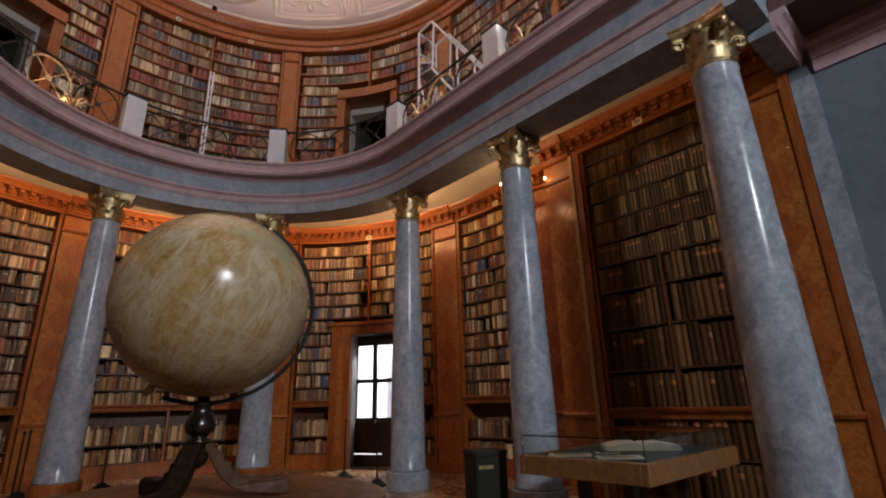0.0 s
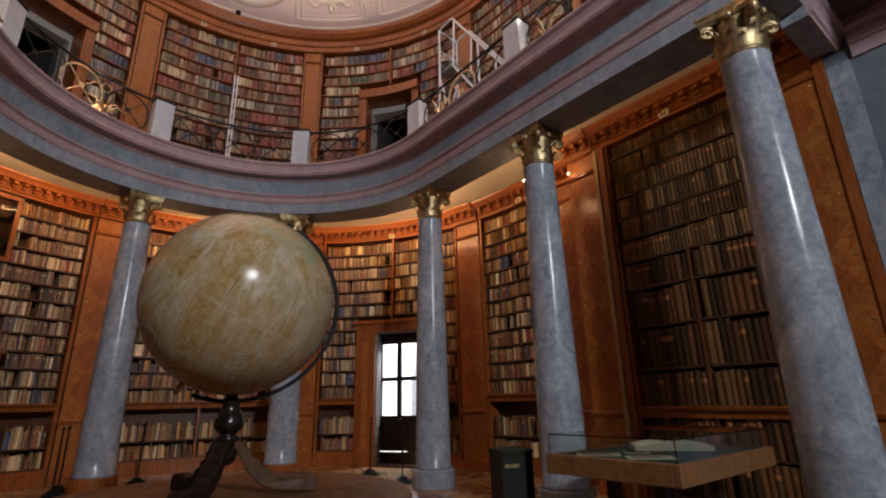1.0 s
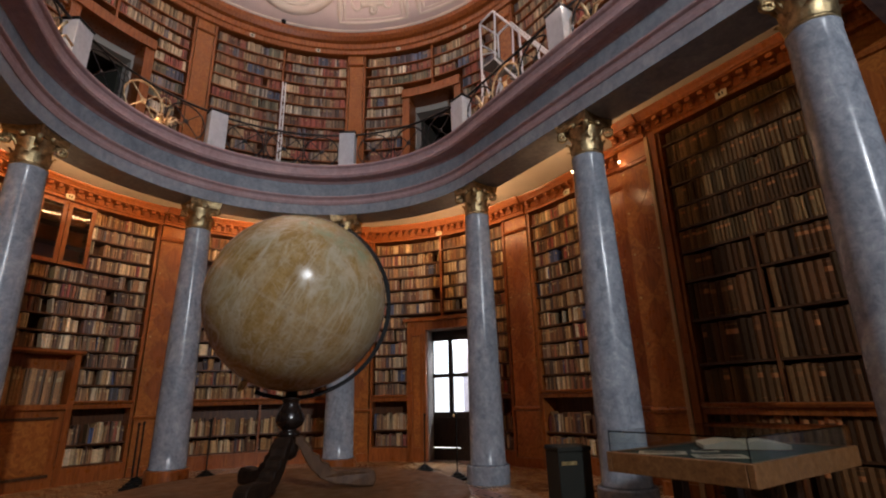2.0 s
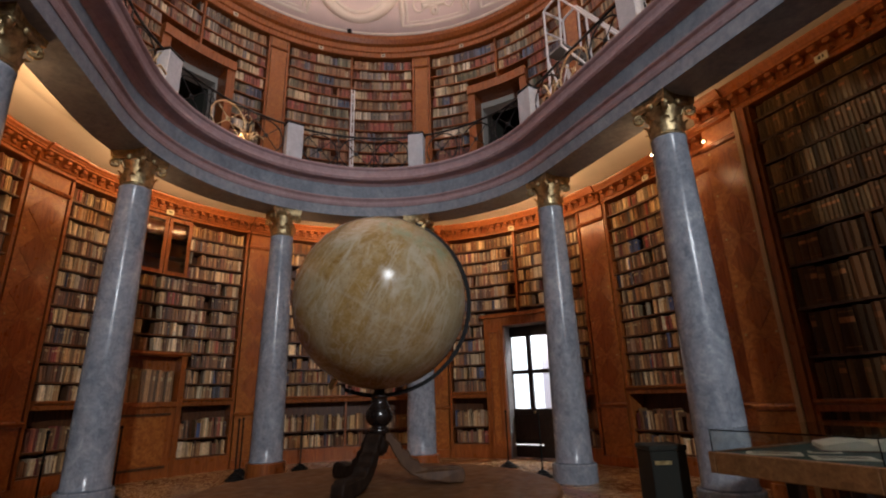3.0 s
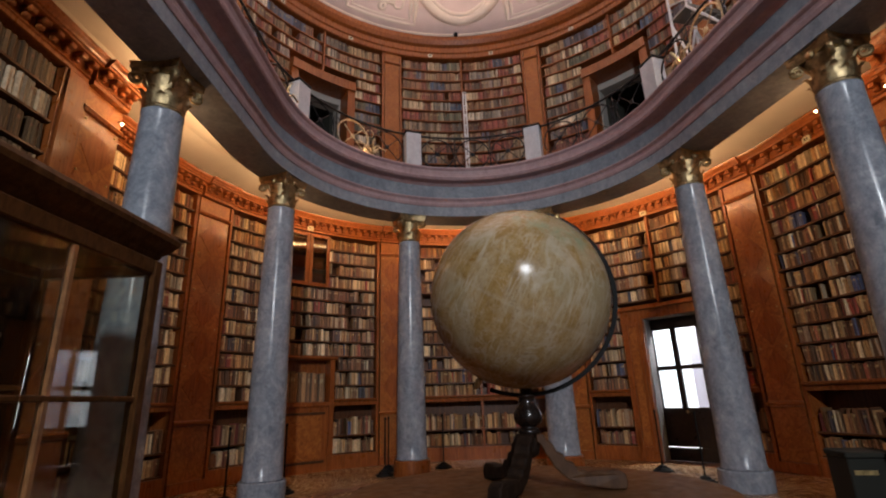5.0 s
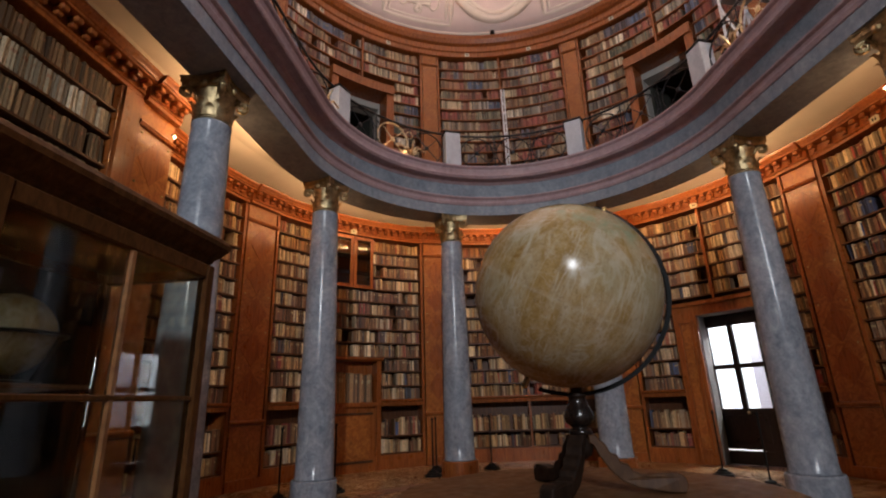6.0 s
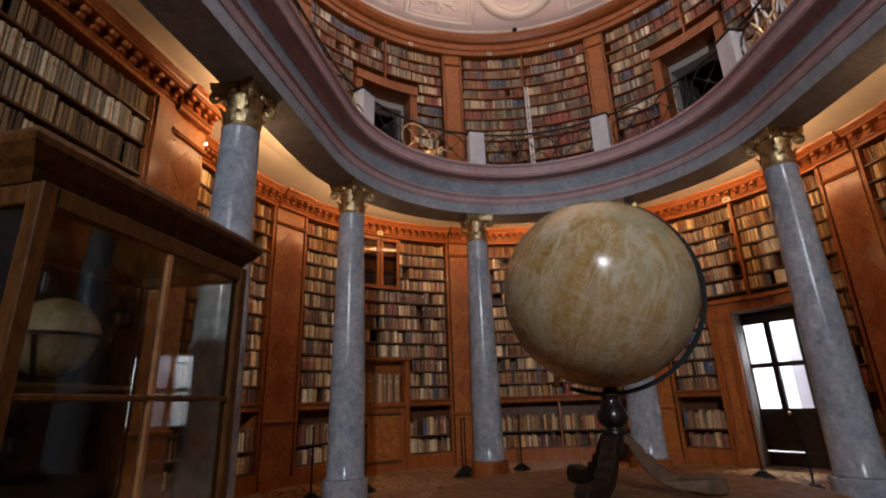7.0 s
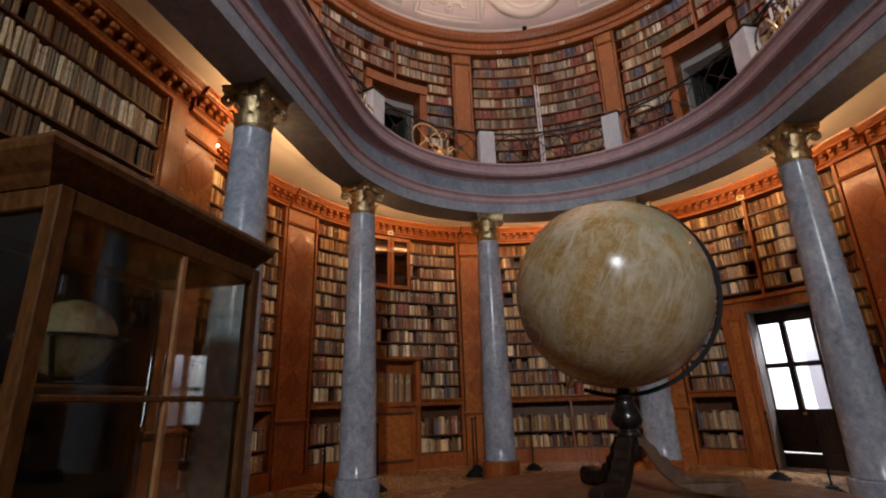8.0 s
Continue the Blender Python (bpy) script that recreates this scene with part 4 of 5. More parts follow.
# light of the open sky falling through the door window onto the floor
lamp("door_daylight", "AREA", look(DOOR @ Vector((0.2, -1.2, 3.0)), DOOR @ Vector((0.15, 1.0, 0.0))), 150.0, COOL, 0.9, 0.4)

# ---- writing niche and glazed cupboard in the bay opposite the doorway ----
ob = thing("writing_niche", at(7.14, FACE), "wooden niche cabinet with a panelled door below", "cabinet")
inv = ob.matrix_world.inverted()


def nchild(nm, bm, mt, lab=""):
    bmesh.ops.transform(bm, matrix=inv, verts=bm.verts)
    return part(nm, bm, mt, ob, lab)


nchild("post", slab(FACE - 0.1, BACKW - 0.06, 0, 2.04, 6.665, 6.73), cherry)
nchild("post", slab(FACE - 0.1, BACKW - 0.06, 0, 2.04, 7.55, 7.615), cherry)
nchild("top", sweep([(FACE - 0.1, 2.041), (FACE - 0.15, 2.07), (FACE - 0.15, 2.105), (BACKW - 0.06, 2.105), (BACKW - 0.06, 2.041)], 6.64, 7.64), cherry)
nchild("desk", slab(FACE - 0.14, BACKW - 0.06, 1.17, 1.25, 6.731, 7.549), cherry)
nchild("niche_back", slab(FACE + 0.16, BACKW - 0.06, 1.251, 2.04, 6.731, 7.549), cherry)
nchild("cupboard", slab(FACE - 0.07, BACKW - 0.06, 0.0, 1.169, 6.731, 7.549), cherry)
nchild("panel", slab(FACE - 0.09, FACE - 0.071, 0.22, 1.0, 6.82, 7.46), burl_wood)
nchild("panel_frame", slab(FACE - 0.1, FACE - 0.0705, 0.16, 0.2, 6.78, 7.5), brown_wood)
nchild("panel_frame", slab(FACE - 0.1, FACE - 0.0705, 1.02, 1.06, 6.78, 7.5), brown_wood)
folders = Shelfful()
folders.row(rng, 6.75, 7.53, FACE + 0.02, 1.252, 0.62, (0.03, 0.05), (0.28, 0.42), (0.85, 0.95))
tagged(folders.made("folder_row", calf), "tall tan folders standing in the niche", "books", kind="stuff")

ob = thing("glazed_cupboard", at(7.2, FACE), "glazed wooden wall cupboard reflecting a lamp", "cabinet")
inv = ob.matrix_world.inverted()
for a, b in ((6.78, 7.08), (7.09, 7.39), (7.40, 7.61)):
    d = nchild("door", slab(FACE - 0.03, FACE, 3.53, 3.6, a, b), cherry)
    for q in ((4.58, 4.65, a, b), (3.601, 4.579, a, a + 0.045), (3.601, 4.579, b - 0.045, b)):
        bm = slab(FACE - 0.03, FACE, *q)
        bmesh.ops.transform(bm, matrix=inv, verts=bm.verts)
        part("rail", bm, cherry, d)
    bm = slab(FACE - 0.018, FACE - 0.012, 3.601, 4.579, a + 0.046, b - 0.046)
    bmesh.ops.transform(bm, matrix=inv, verts=bm.verts)
    part("pane", bm, cupboard_glass, d)
nchild("back", slab(BACKW - 0.1, BACKW - 0.055, 3.53, 4.65, 6.78, 7.61), cherry)
for z in (3.54, 3.9, 4.25):
    nchild("shelf", slab(FACE + 0.03, BACKW - 0.101, z, z + 0.02, 6.78, 7.61), dark_shelf)

# ---- gallery ----
GUP = shelf_heights(5.62, 9.86, 0.305)


def cloth_tones(z):
    return (0.0, 1.0)


for a, b, g in ((-5.0, -2.1, ()), (-2.0, 0.52, ()), (0.75, 3.25, ((1.5, 2.56, 5.3, 8.7),)), (3.5, 5.68, ()), (5.95, 8.4, ((6.45, 7.55, 5.3, 8.7),)), (8.65, 10.9, ()), (11.1, 13.56, ())):
    bookcase(a, b, GUP, 9.88, "gallery bookcase crowded with cloth and leather books", cloth, ((a + b) / 2,) if not g else ((g[0][0] + g[0][1]) / 2,), cloth_tones, (0.022, 0.05), None, 5.501, g, (0.82, 0.98), grp="bookcases of the gallery", shelf_mat=cherry, sizes=(1, 1, 2, 3, 4, 6, 8, 12))
for a, b in ((-2.1, -2.0), (0.53, 0.74), (3.26, 3.49), (5.69, 5.94), (8.41, 8.64), (10.91, 11.09)):
    pilaster(a, b, 5.501, 9.88, lozenge=False, mat=gallery_burl)
band("trim_gallery_cornice", [(1.63, 9.882), (1.60, 9.90), (1.60, 10.02), (1.57, 10.05), (1.57, 10.2), (1.50, 10.24), (1.44, 10.34), (1.42, 10.44), (2.1, 10.44), (2.1, 9.882)], cherry, "polished wooden cornice round the gallery")

for a, b in ((-2.0, 0.52), (0.75, 3.25), (3.5, 5.68), (5.95, 8.4), (8.65, 10.9)):
    for q in (0.25, 0.75):
        ob = part("bay_card", boxed(-0.055, 0.055, 0.0, 0.012, -0.05, 0.05, 0.004), label_white)
        ob.matrix_world = at(a + (b - a) * q, 1.598, 9.96)
        tagged(ob, "small cream card on the gallery cornice", "label", "cards of the gallery")
        part("print_bar", boxed(-0.03, 0.026, 0.013, 0.015, -0.022, 0.022), black_paint, ob)

for lo, hi in ((1.5, 2.56), (6.45, 7.55)):
    mid = (lo + hi) / 2
    ob = thing("gallery_door_frame", at(mid, FACE, 5.5), "deep wooden frame of a gallery doorway", "door frame", "gallery doorways", "structure")
    inv = ob.matrix_world.inverted()
    for nm, a, b, z0, z1, w in (("jamb", lo + 0.005, lo + 0.13, 5.502, 8.45, FACE - 0.03), ("jamb", hi - 0.13, hi - 0.005, 5.502, 8.45, FACE - 0.03), ("lintel", lo + 0.005, hi - 0.005, 8.451, 8.68, FACE - 0.08)):
        nchild(nm, slab(w, BACKW + 0.04, z0, z1, a, b), cherry)
    # passage walls, their unlit look painted in
    bm = bmesh.new()
    q = at(mid, 2.52)
    for a in ((-0.95, -0.65, -1.6, 0, 5.3, 8.8), (0.65, 0.95, -1.6, 0, 5.3, 8.8), (-0.65, 0.65, -1.6, -1.3, 5.3, 8.8), (-0.65, 0.65, -1.3, 0, 8.5, 8.8), (-0.65, 0.65, -1.3, 0, 5.3, 5.49)):
        box(bm, *a, m=q)
    tagged(part("wall_gallery_passage", bm, passage_shade), "plaster passage coloured near black for shade, behind a gallery doorway", "wall", kind="structure")

# marble piers and iron railings on the gallery edge
PIERS = (-4.75, -2.1, 0.42, 3.18, 5.83, 8.55, 11.5)
for s in PIERS:
    ob = thing("railing_pier", at(s, -0.12, 5.631), "square pale grey marble pier of the gallery railing", "pier", "piers of the gallery railing")
    part("shaft", boxed(-0.16, 0.16, -0.115, 0.115, 0, 0.87, 0.01), pier_marble, ob)
    part("cap", boxed(-0.175, 0.175, -0.13, 0.13, 0.871, 0.91, 0.01), iron, ob, "dark metal cap")


def arcpath(s0, s1, w, z, n=14):
    return [(*plan(s0 + (s1 - s0) * i / n, w), z) for i in range(n + 1)]


def hoop(s, w, z, r, n=28):
    m = at(s, w, z)
    return [tuple(m @ Vector((r * math.cos(2 * math.pi * i / n), 0, r * math.sin(2 * math.pi * i / n)))) for i in range(n)]


def railing(a, b, gilded=()):
    mid = (a + b) / 2
    ob = thing("gallery_railing", at(mid, -0.12, 5.631), "dark wrought-iron railing with large rings between piers", "railing", "lengths of the gallery railing")
    inv = ob.matrix_world.inverted()

    def c(nm, bm, mt, lab=""):
        bmesh.ops.transform(bm, matrix=inv, verts=bm.verts)
        return part(nm, bm, mt, ob, lab, True)
    w = -0.12
    c("top_rail", tube(arcpath(a, b, w, 6.50), 0.022, 8), iron)
    c("bottom_rail", tube(arcpath(a, b, w, 5.74), 0.014, 6), iron)
    n = 3
    pitch = (b - a) / n
    for i in range(n):
        s = a + pitch * (i + 0.5)
        mt = bright_gilt if i in gilded else iron
        ring = c("ring", tube(hoop(s, w, 6.115, 0.34), 0.019 if i in gilded else 0.014, 6, closed=True), mt)
        bm = bmesh.new()
        q = at(s, w, 6.115)
        for k in range(4):
            an = math.pi / 4 + k * math.pi / 2
            tube([tuple(q @ Vector((0.04 * math.cos(an), 0, 0.04 * math.sin(an)))), tuple(q @ Vector((0.332 * math.cos(an), 0, 0.332 * math.sin(an))))], 0.009, 6, bm)
        lathe([(0.0, -0.02), (0.04, -0.012), (0.05, 0.0), (0.04, 0.012), (0.0, 0.02)], 10, bm, q @ pose(0, 0, 0, 90, 0, 0))
        bmesh.ops.transform(bm, matrix=inv, verts=bm.verts)
        part("rosette", bm, mt, ob)
        if i:
            e = a + pitch * i
            c("upright", tube([(*plan(e, w), 5.74), (*plan(e, w), 6.50)], 0.012, 6), iron)
            for dz in (0.12, -0.12):
                c("scroll", tube(hoop(e, w, 6.115 + dz * 1.6, 0.075, 14), 0.009, 5, closed=True), mt)


for k, (a, b) in enumerate(zip(PIERS, PIERS[1:])):
    railing(a + 0.17, b - 0.17, {4: (1,), 1: (1,)}.get(k, ()))

# floodlights on the gallery edge beside the gilded rings
for s in (6.87, -0.5, 9.3, -2.8):
    ob = thing("gallery_floodlight", at(s, -0.33, 5.631), "small brass floodlight on the gallery edge", "lamp", "gallery floodlights")
    part("stand", lathe([(0.06, 0), (0.06, 0.012), (0.012, 0.02), (0.012, 0.1), (0.03, 0.11)], 12), brass, ob)
    for k in range(6):
        an, far = 0.4 + k * math.pi / 3, 0.2 + 0.06 * (k % 3)
        part("prong", tube([(0, 0, 0.1), (far * 0.5 * math.cos(an), far * 0.3 * math.sin(an), 0.26 + 0.05 * (k % 2)), (far * math.cos(an), far * 0.5 * math.sin(an), 0.2 + 0.16 * (k % 2))], 0.019, 6), bright_gilt, ob, "curled gilded prong", True)
    part("bulb", lathe([(0.0, 0.11), (0.022, 0.12), (0.025, 0.14), (0.0, 0.16)], 12), bulb_glass, ob, "glowing bulb", True)
    flood = lamp("floodlight_beam", "SPOT", look(at(s, -0.33, 5.93).translation, (OX, OY, 13.0)), UPLIGHT_POWER * (0.5 if s < -1 else 1.0), (1.0, 0.76, 0.60), 0.05)
    lamp("floodlight_glow", "POINT", at(s, -0.22, 5.92), 6.0, WARM, 0.04)
    flood.data.spot_size, flood.data.spot_blend = radians(86), 0.9

# ---- dome ----


def vault(s, t):
    """A point of the dome: t from 0 at its rim to 1 at the crown; steep at the rim, flatter above."""
    w = 1.5 - (RING + 1.5) * 0.999 * t
    return Vector((*plan(s, w), 10.44 + 2.7 * math.sqrt(max(0.0, 1 - (1 - t) ** 2.2)) * 0.55 + 1.2 * t))


bm = bmesh.new()
ss, ts = [-5.2 + 18.8 * i / 120 for i in range(121)], [(i / 22) for i in range(23)]
grid = [[bm.verts.new(vault(s, t)) for t in ts] for s in ss]
for i in range(120):
    for j in range(22):
        bm.faces.new((grid[i][j], grid[i][j + 1], grid[i + 1][j + 1], grid[i + 1][j]))
ob = part("ceiling_dome", bm, dome_plaster, smooth=True)
mod = ob.modifiers.new("thickness", "SOLIDIFY")
mod.thickness, mod.offset = 0.12, -1.0
tagged(ob, "rosy white plaster dome with relief panels", "ceiling", kind="structure")


def relief(points, r, name, label, closed=True):
    ob = part(name, tube(points, r, 6, closed=closed), dome_relief, smooth=True)
    return tagged(ob, label, "dome relief", "relief frames of the dome", "structure")


def rim(s0, s1, t0, t1):
    n, pts = 8, []
    for i in range(n):
        pts.append(vault(s0 + (s1 - s0) * i / n, t0))
    for i in range(4):
        pts.append(vault(s1, t0 + (t1 - t0) * i / 4))
    for i in range(n):
        pts.append(vault(s1 + (s0 - s1) * i / n, t1))
    for i in range(4):
        pts.append(vault(s0, t1 + (t0 - t1) * i / 4))
    return pts


relief([vault(s, 0.002) for s in ss], 0.045, "trim_dome_rim", "plaster moulding at the foot of the dome", False)
relief([vault(s, 0.007) for s in ss], 0.02, "trim_dome_bead", "thin plaster bead round the dome", False)
AXIS = 4.56
for k in range(-4, 5):
    c = AXIS + k * 1.52
    if k == 0:
        for rr, th in ((0.98, 0.14), (0.80, 0.07)):
            relief([vault(c + rr * 0.86 * math.cos(2 * math.pi * i / 40) * (1.0 + 0.25 * math.sin(2 * math.pi * i / 40)), 0.140 + 0.112 * rr * math.sin(2 * math.pi * i / 40)) for i in range(40)], th, "dome_medallion", "round plaster medallion frame in the dome")
        relief(rim(c - 0.6, c + 0.6, 0.012, 0.019), 0.02, "dome_panel", "narrow plaster panel below the medallion")
    else:
        relief(rim(c - 0.64, c + 0.64, 0.015, 0.15), 0.07, "dome_panel", "rectangular plaster relief panel of the dome")
        relief(rim(c - 0.55, c + 0.55, 0.025, 0.138), 0.045, "dome_panel", "inner bead of a plaster relief panel")
        pts = [vault(c + 0.26 * math.sin(3 * a) * math.cos(a), 0.075 + 0.035 * math.sin(a) * (0.6 + 0.4 * math.cos(4 * a))) for a in [2 * math.pi * i / 60 for i in range(60)]]
        relief(pts, 0.06, "dome_ornament", "leafy plaster ornament inside a relief panel")
        for q in (-0.3, 0.3):
            relief([vault(c + q + 0.1 * math.cos(a), 0.075 + 0.022 * math.sin(a)) for a in [2 * math.pi * i / 16 for i in range(16)]], 0.03, "dome_ornament", "small plaster scroll inside a relief panel")
ob = part("smoke_detector", lathe([(0.05, -0.05), (0.06, 0.0), (0.06, 0.03), (0.03, 0.05)], 14), black_paint)
ob.matrix_world = pose(*plan(4.66, 1.42), 10.5)
tagged(ob, "small dark detector on the gallery cornice", "sensor")


# ---- large globe on its round table ----
GX, GY, GZ, GR = -1.726, 2.930, 1.83, 0.576
TZ = 0.69
table = thing("round_table", pose(GX, GY, 0), "large round brown wooden table under the globe", "table")
part("tabletop", lathe([(1.02, TZ - 0.06), (1.09, TZ - 0.05), (1.10, TZ - 0.025), (1.09, TZ - 0.004), (1.07, TZ)], 72), top_wood, table)
part("apron", lathe([(0.9, TZ - 0.16), (0.93, TZ - 0.15), (0.93, TZ - 0.061), (0.9, TZ - 0.061)], 48), top_wood, table)
part("pedestal", lathe([(0.5, 0.0), (0.5, 0.08), (0.3, 0.14), (0.2, 0.3), (0.24, 0.45), (0.4, TZ - 0.161)], 32), brown_wood, table, smooth=True)

TILT = pose(0, 0, 0, 0, 0, 30.5) @ pose(0, 0, 0, 0, 29, 0)
globe = thing("large_globe", pose(GX, GY, TZ + 0.001), "large antique parchment globe on a dark turned stand", "globe")
bm = bmesh.new()
bmesh.ops.create_uvsphere(bm, u_segments=96, v_segments=64, radius=GR)
ball = part("ball", bm, globe_paper, globe, "yellowed varnished paper globe ball", True)
ball.matrix_local = Matrix.Translation((0, 0, GZ - TZ)) @ TILT @ pose(0, 0, 0, 16, 0, 0)
pts, mr = [], GR + 0.022
for i in range(49):
    a = radians(96 - i * 178 / 48)
    pts.append((mr * math.cos(a), 0, mr * math.sin(a)))
bm = bmesh.new()
for (x0, _, z0), (x1, _, z1) in zip(pts, pts[1:]):
    k0, k1 = (mr + 0.026) / mr, (mr + 0.026) / mr
    q = [bm.verts.new(c) for y in (-0.012, 0.012) for c in ((x0, y, z0), (x1, y, z1), (x1 * k1, y, z1 * k1), (x0 * k0, y, z0 * k0))]
    for f in ((3, 2, 1, 0), (4, 5, 6, 7), (0, 1, 5, 4), (2, 3, 7, 6)):
        bm.faces.new([q[i] for i in f])
bmesh.ops.remove_doubles(bm, verts=bm.verts, dist=0.0005)
mer = part("meridian", bm, black_paint, globe, "dark meridian arm")
mer.matrix_local = Matrix.Translation((0, 0, GZ - TZ)) @ TILT
for sg in (1, -1):
    p = part("pivot", lathe([(0.012, GR - 0.004), (0.02, GR + 0.01), (0.02, GR + 0.05), (0.008, GR + 0.07)], 14), brass, globe)
    p.matrix_local = Matrix.Translation((0, 0, GZ - TZ)) @ TILT @ pose(0, 0, 0, 0 if sg > 0 else 180)
BOT = GZ - GR - TZ
part("baluster", lathe([(0.045, 0.29), (0.062, 0.298), (0.068, 0.318), (0.06, 0.335), (0.044, 0.343), (0.058, 0.353), (0.08, 0.372), (0.088, 0.398), (0.083, 0.425), (0.068, 0.455), (0.054, 0.483), (0.049, 0.503), (0.052, 0.512), (0.062, 0.52), (0.06, 0.533), (0.04, 0.54), (0.034, BOT + 0.004)], 40), turned_wood, globe, "glossy black turned baluster", True)
part("hub", lathe([(0.02, 0.17), (0.05, 0.19), (0.062, 0.23), (0.056, 0.27), (0.05, 0.2895)], 20), leg_wood, globe, smooth=True)
LEG = ((0.04, 0.305), (0.08, 0.305), (0.105, 0.27), (0.135, 0.245), (0.15, 0.205), (0.19, 0.19), (0.20, 0.155), (0.245, 0.14), (0.262, 0.108), (0.31, 0.096), (0.40, 0.10), (0.49, 0.105),
       (0.525, 0.085), (0.535, 0.04), (0.52, 0.002), (0.44, 0.002), (0.36, 0.018), (0.28, 0.025), (0.20, 0.06), (0.135, 0.12), (0.09, 0.19), (0.06, 0.25), (0.04, 0.26))
for k, a in enumerate((276, 28, 152)):
    bm = bmesh.new()
    sides = [[bm.verts.new((x, y * (1.0 if x < 0.4 else 0.8), z)) for x, z in LEG] for y in (-0.048, 0.048)]
    bm.faces.new(sides[0]), bm.faces.new(sides[1][::-1])
    for i in range(len(LEG)):
        j = (i + 1) % len(LEG)
        bm.faces.new((sides[0][i], sides[1][i], sides[1][j], sides[0][j]))
    bmesh.ops.recalc_face_normals(bm, faces=bm.faces)
    bmesh.ops.bevel(bm, geom=bm.edges[:], offset=0.006, segments=1, affect="EDGES")
    # the right leg catches the light, so it takes the lighter copy
    ob = part("leg", bm, lit_wood if k == 1 else leg_wood, globe, "carved scrolled wooden leg")
    ob.matrix_local = pose(0, 0, 0.0, 0, 0, a)

# ---- tall glazed showcase with a small globe ----
SC = pose(-2.60, 0.207, 0, 0, 0, 34.6)
case = thing("showcase", SC, "tall glazed brown wooden showcase holding a small globe", "showcase")
# local x points away from its front into the case (negative), y runs along the front
L, D, H = 1.56, 0.80, 2.10


def cpart(nm, *a, mat=case_wood, bev=0.006, lab=""):
    return part(nm, boxed(*a, bev=bev), mat, case, lab)


for x0 in (-0.07, -D):
    for y0 in (0.06, L - 0.13):
        cpart("post", x0, x0 + 0.07, y0, y0 + 0.07, 0.0, H)
MY = L / 2 + 0.035
cpart("mullion", -0.05, -0.012, MY - 0.018, MY + 0.018, 0.31, H - 0.09, mat=table_wood)
cpart("crossbar", -0.055, -0.01, 0.131, L - 0.131, 1.255, 1.285)
for z0, z1 in ((0.0, 0.3), (H - 0.09, H)):
    cpart("rail", -0.065, -0.005, 0.131, L - 0.131, z0, z1)
    cpart("rail", -D + 0.005, -D + 0.065, 0.131, L - 0.131, z0, z1)
    for y0 in (0.065, L - 0.125):
        cpart("rail", -D + 0.071, -0.071, y0, y0 + 0.06, z0, z1)
bm = bmesh.new()
rings = []
for e, z in ((-0.01, H + 0.001), (0.01, H + 0.03), (0.02, H + 0.05), (0.05, H + 0.08), (0.085, H + 0.13), (0.09, H + 0.16), (0.07, H + 0.19), (0.06, H + 0.2)):
    rings.append([bm.verts.new(c) for c in ((e - 0.05, 0.05 - e, z), (e - 0.05, L - 0.05 + e, z), (-D - e + 0.05, L - 0.05 + e, z), (-D - e + 0.05, 0.05 - e, z))])
for a, b in zip(rings, rings[1:]):
    for i in range(4):
        bm.faces.new((a[i], a[(i + 1) % 4], b[(i + 1) % 4], b[i]))
bm.faces.new(rings[0]), bm.faces.new(rings[-1])
bmesh.ops.recalc_face_normals(bm, faces=bm.faces)
part("cornice", bm, case_wood, case)
# inner boards and back in flat black, so the showcase looks dark inside
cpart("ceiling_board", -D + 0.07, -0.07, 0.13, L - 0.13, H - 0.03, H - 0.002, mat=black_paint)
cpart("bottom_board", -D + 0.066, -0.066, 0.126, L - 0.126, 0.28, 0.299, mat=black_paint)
cpart("shelf", -D + 0.08, -0.09, 0.14, 0.76, 1.31, 1.33, mat=pale_wood)
for y0, y1, z0, z1 in ((0.131, MY - 0.019, 0.301, 1.254), (MY + 0.019, L - 0.131, 0.301, 1.254), (0.131, MY - 0.019, 1.286, H - 0.091), (MY + 0.019, L - 0.131, 1.286, H - 0.091)):
    part("pane", boxed(-0.036, -0.030, y0, y1, z0, z1), case_glass, case)
for y0 in (0.09, L - 0.1):
    part("pane", boxed(-D + 0.071, -0.071, y0, y0 + 0.006, 0.301, H - 0.091), case_glass, case)
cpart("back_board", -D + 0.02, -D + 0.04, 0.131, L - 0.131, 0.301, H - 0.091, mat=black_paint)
cpart("lock", -0.009, 0.006, 0.14, 0.165, 1.66, 1.74, mat=iron, bev=0.003)

small = thing("small_globe", SC @ pose(-0.42, 0.60, 1.331), "small antique globe with a dark horizon ring", "globe")
bm = bmesh.new()
bmesh.ops.create_uvsphere(bm, u_segments=48, v_segments=32, radius=0.19)
b2 = part("ball", bm, globe_paper, small, smooth=True)
b2.location = (0, 0, 0.235)
part("horizon_ring", lathe([(0.192, 0.225), (0.235, 0.225), (0.235, 0.237), (0.192, 0.237)], 40), black_wood, small, "dark flat horizon ring")
for k in range(4):
    a = math.pi / 2 * k + 0.5
    part("leg", tube([(0.21 * math.cos(a), 0.21 * math.sin(a), 0.225), (0.17 * math.cos(a), 0.17 * math.sin(a), 0.12), (0.12 * math.cos(a), 0.12 * math.sin(a), 0.0)], 0.012, 8), black_wood, small)
part("base", lathe([(0.16, 0.0), (0.16, 0.02), (0.05, 0.03), (0.03, 0.09)], 28), black_wood, small)

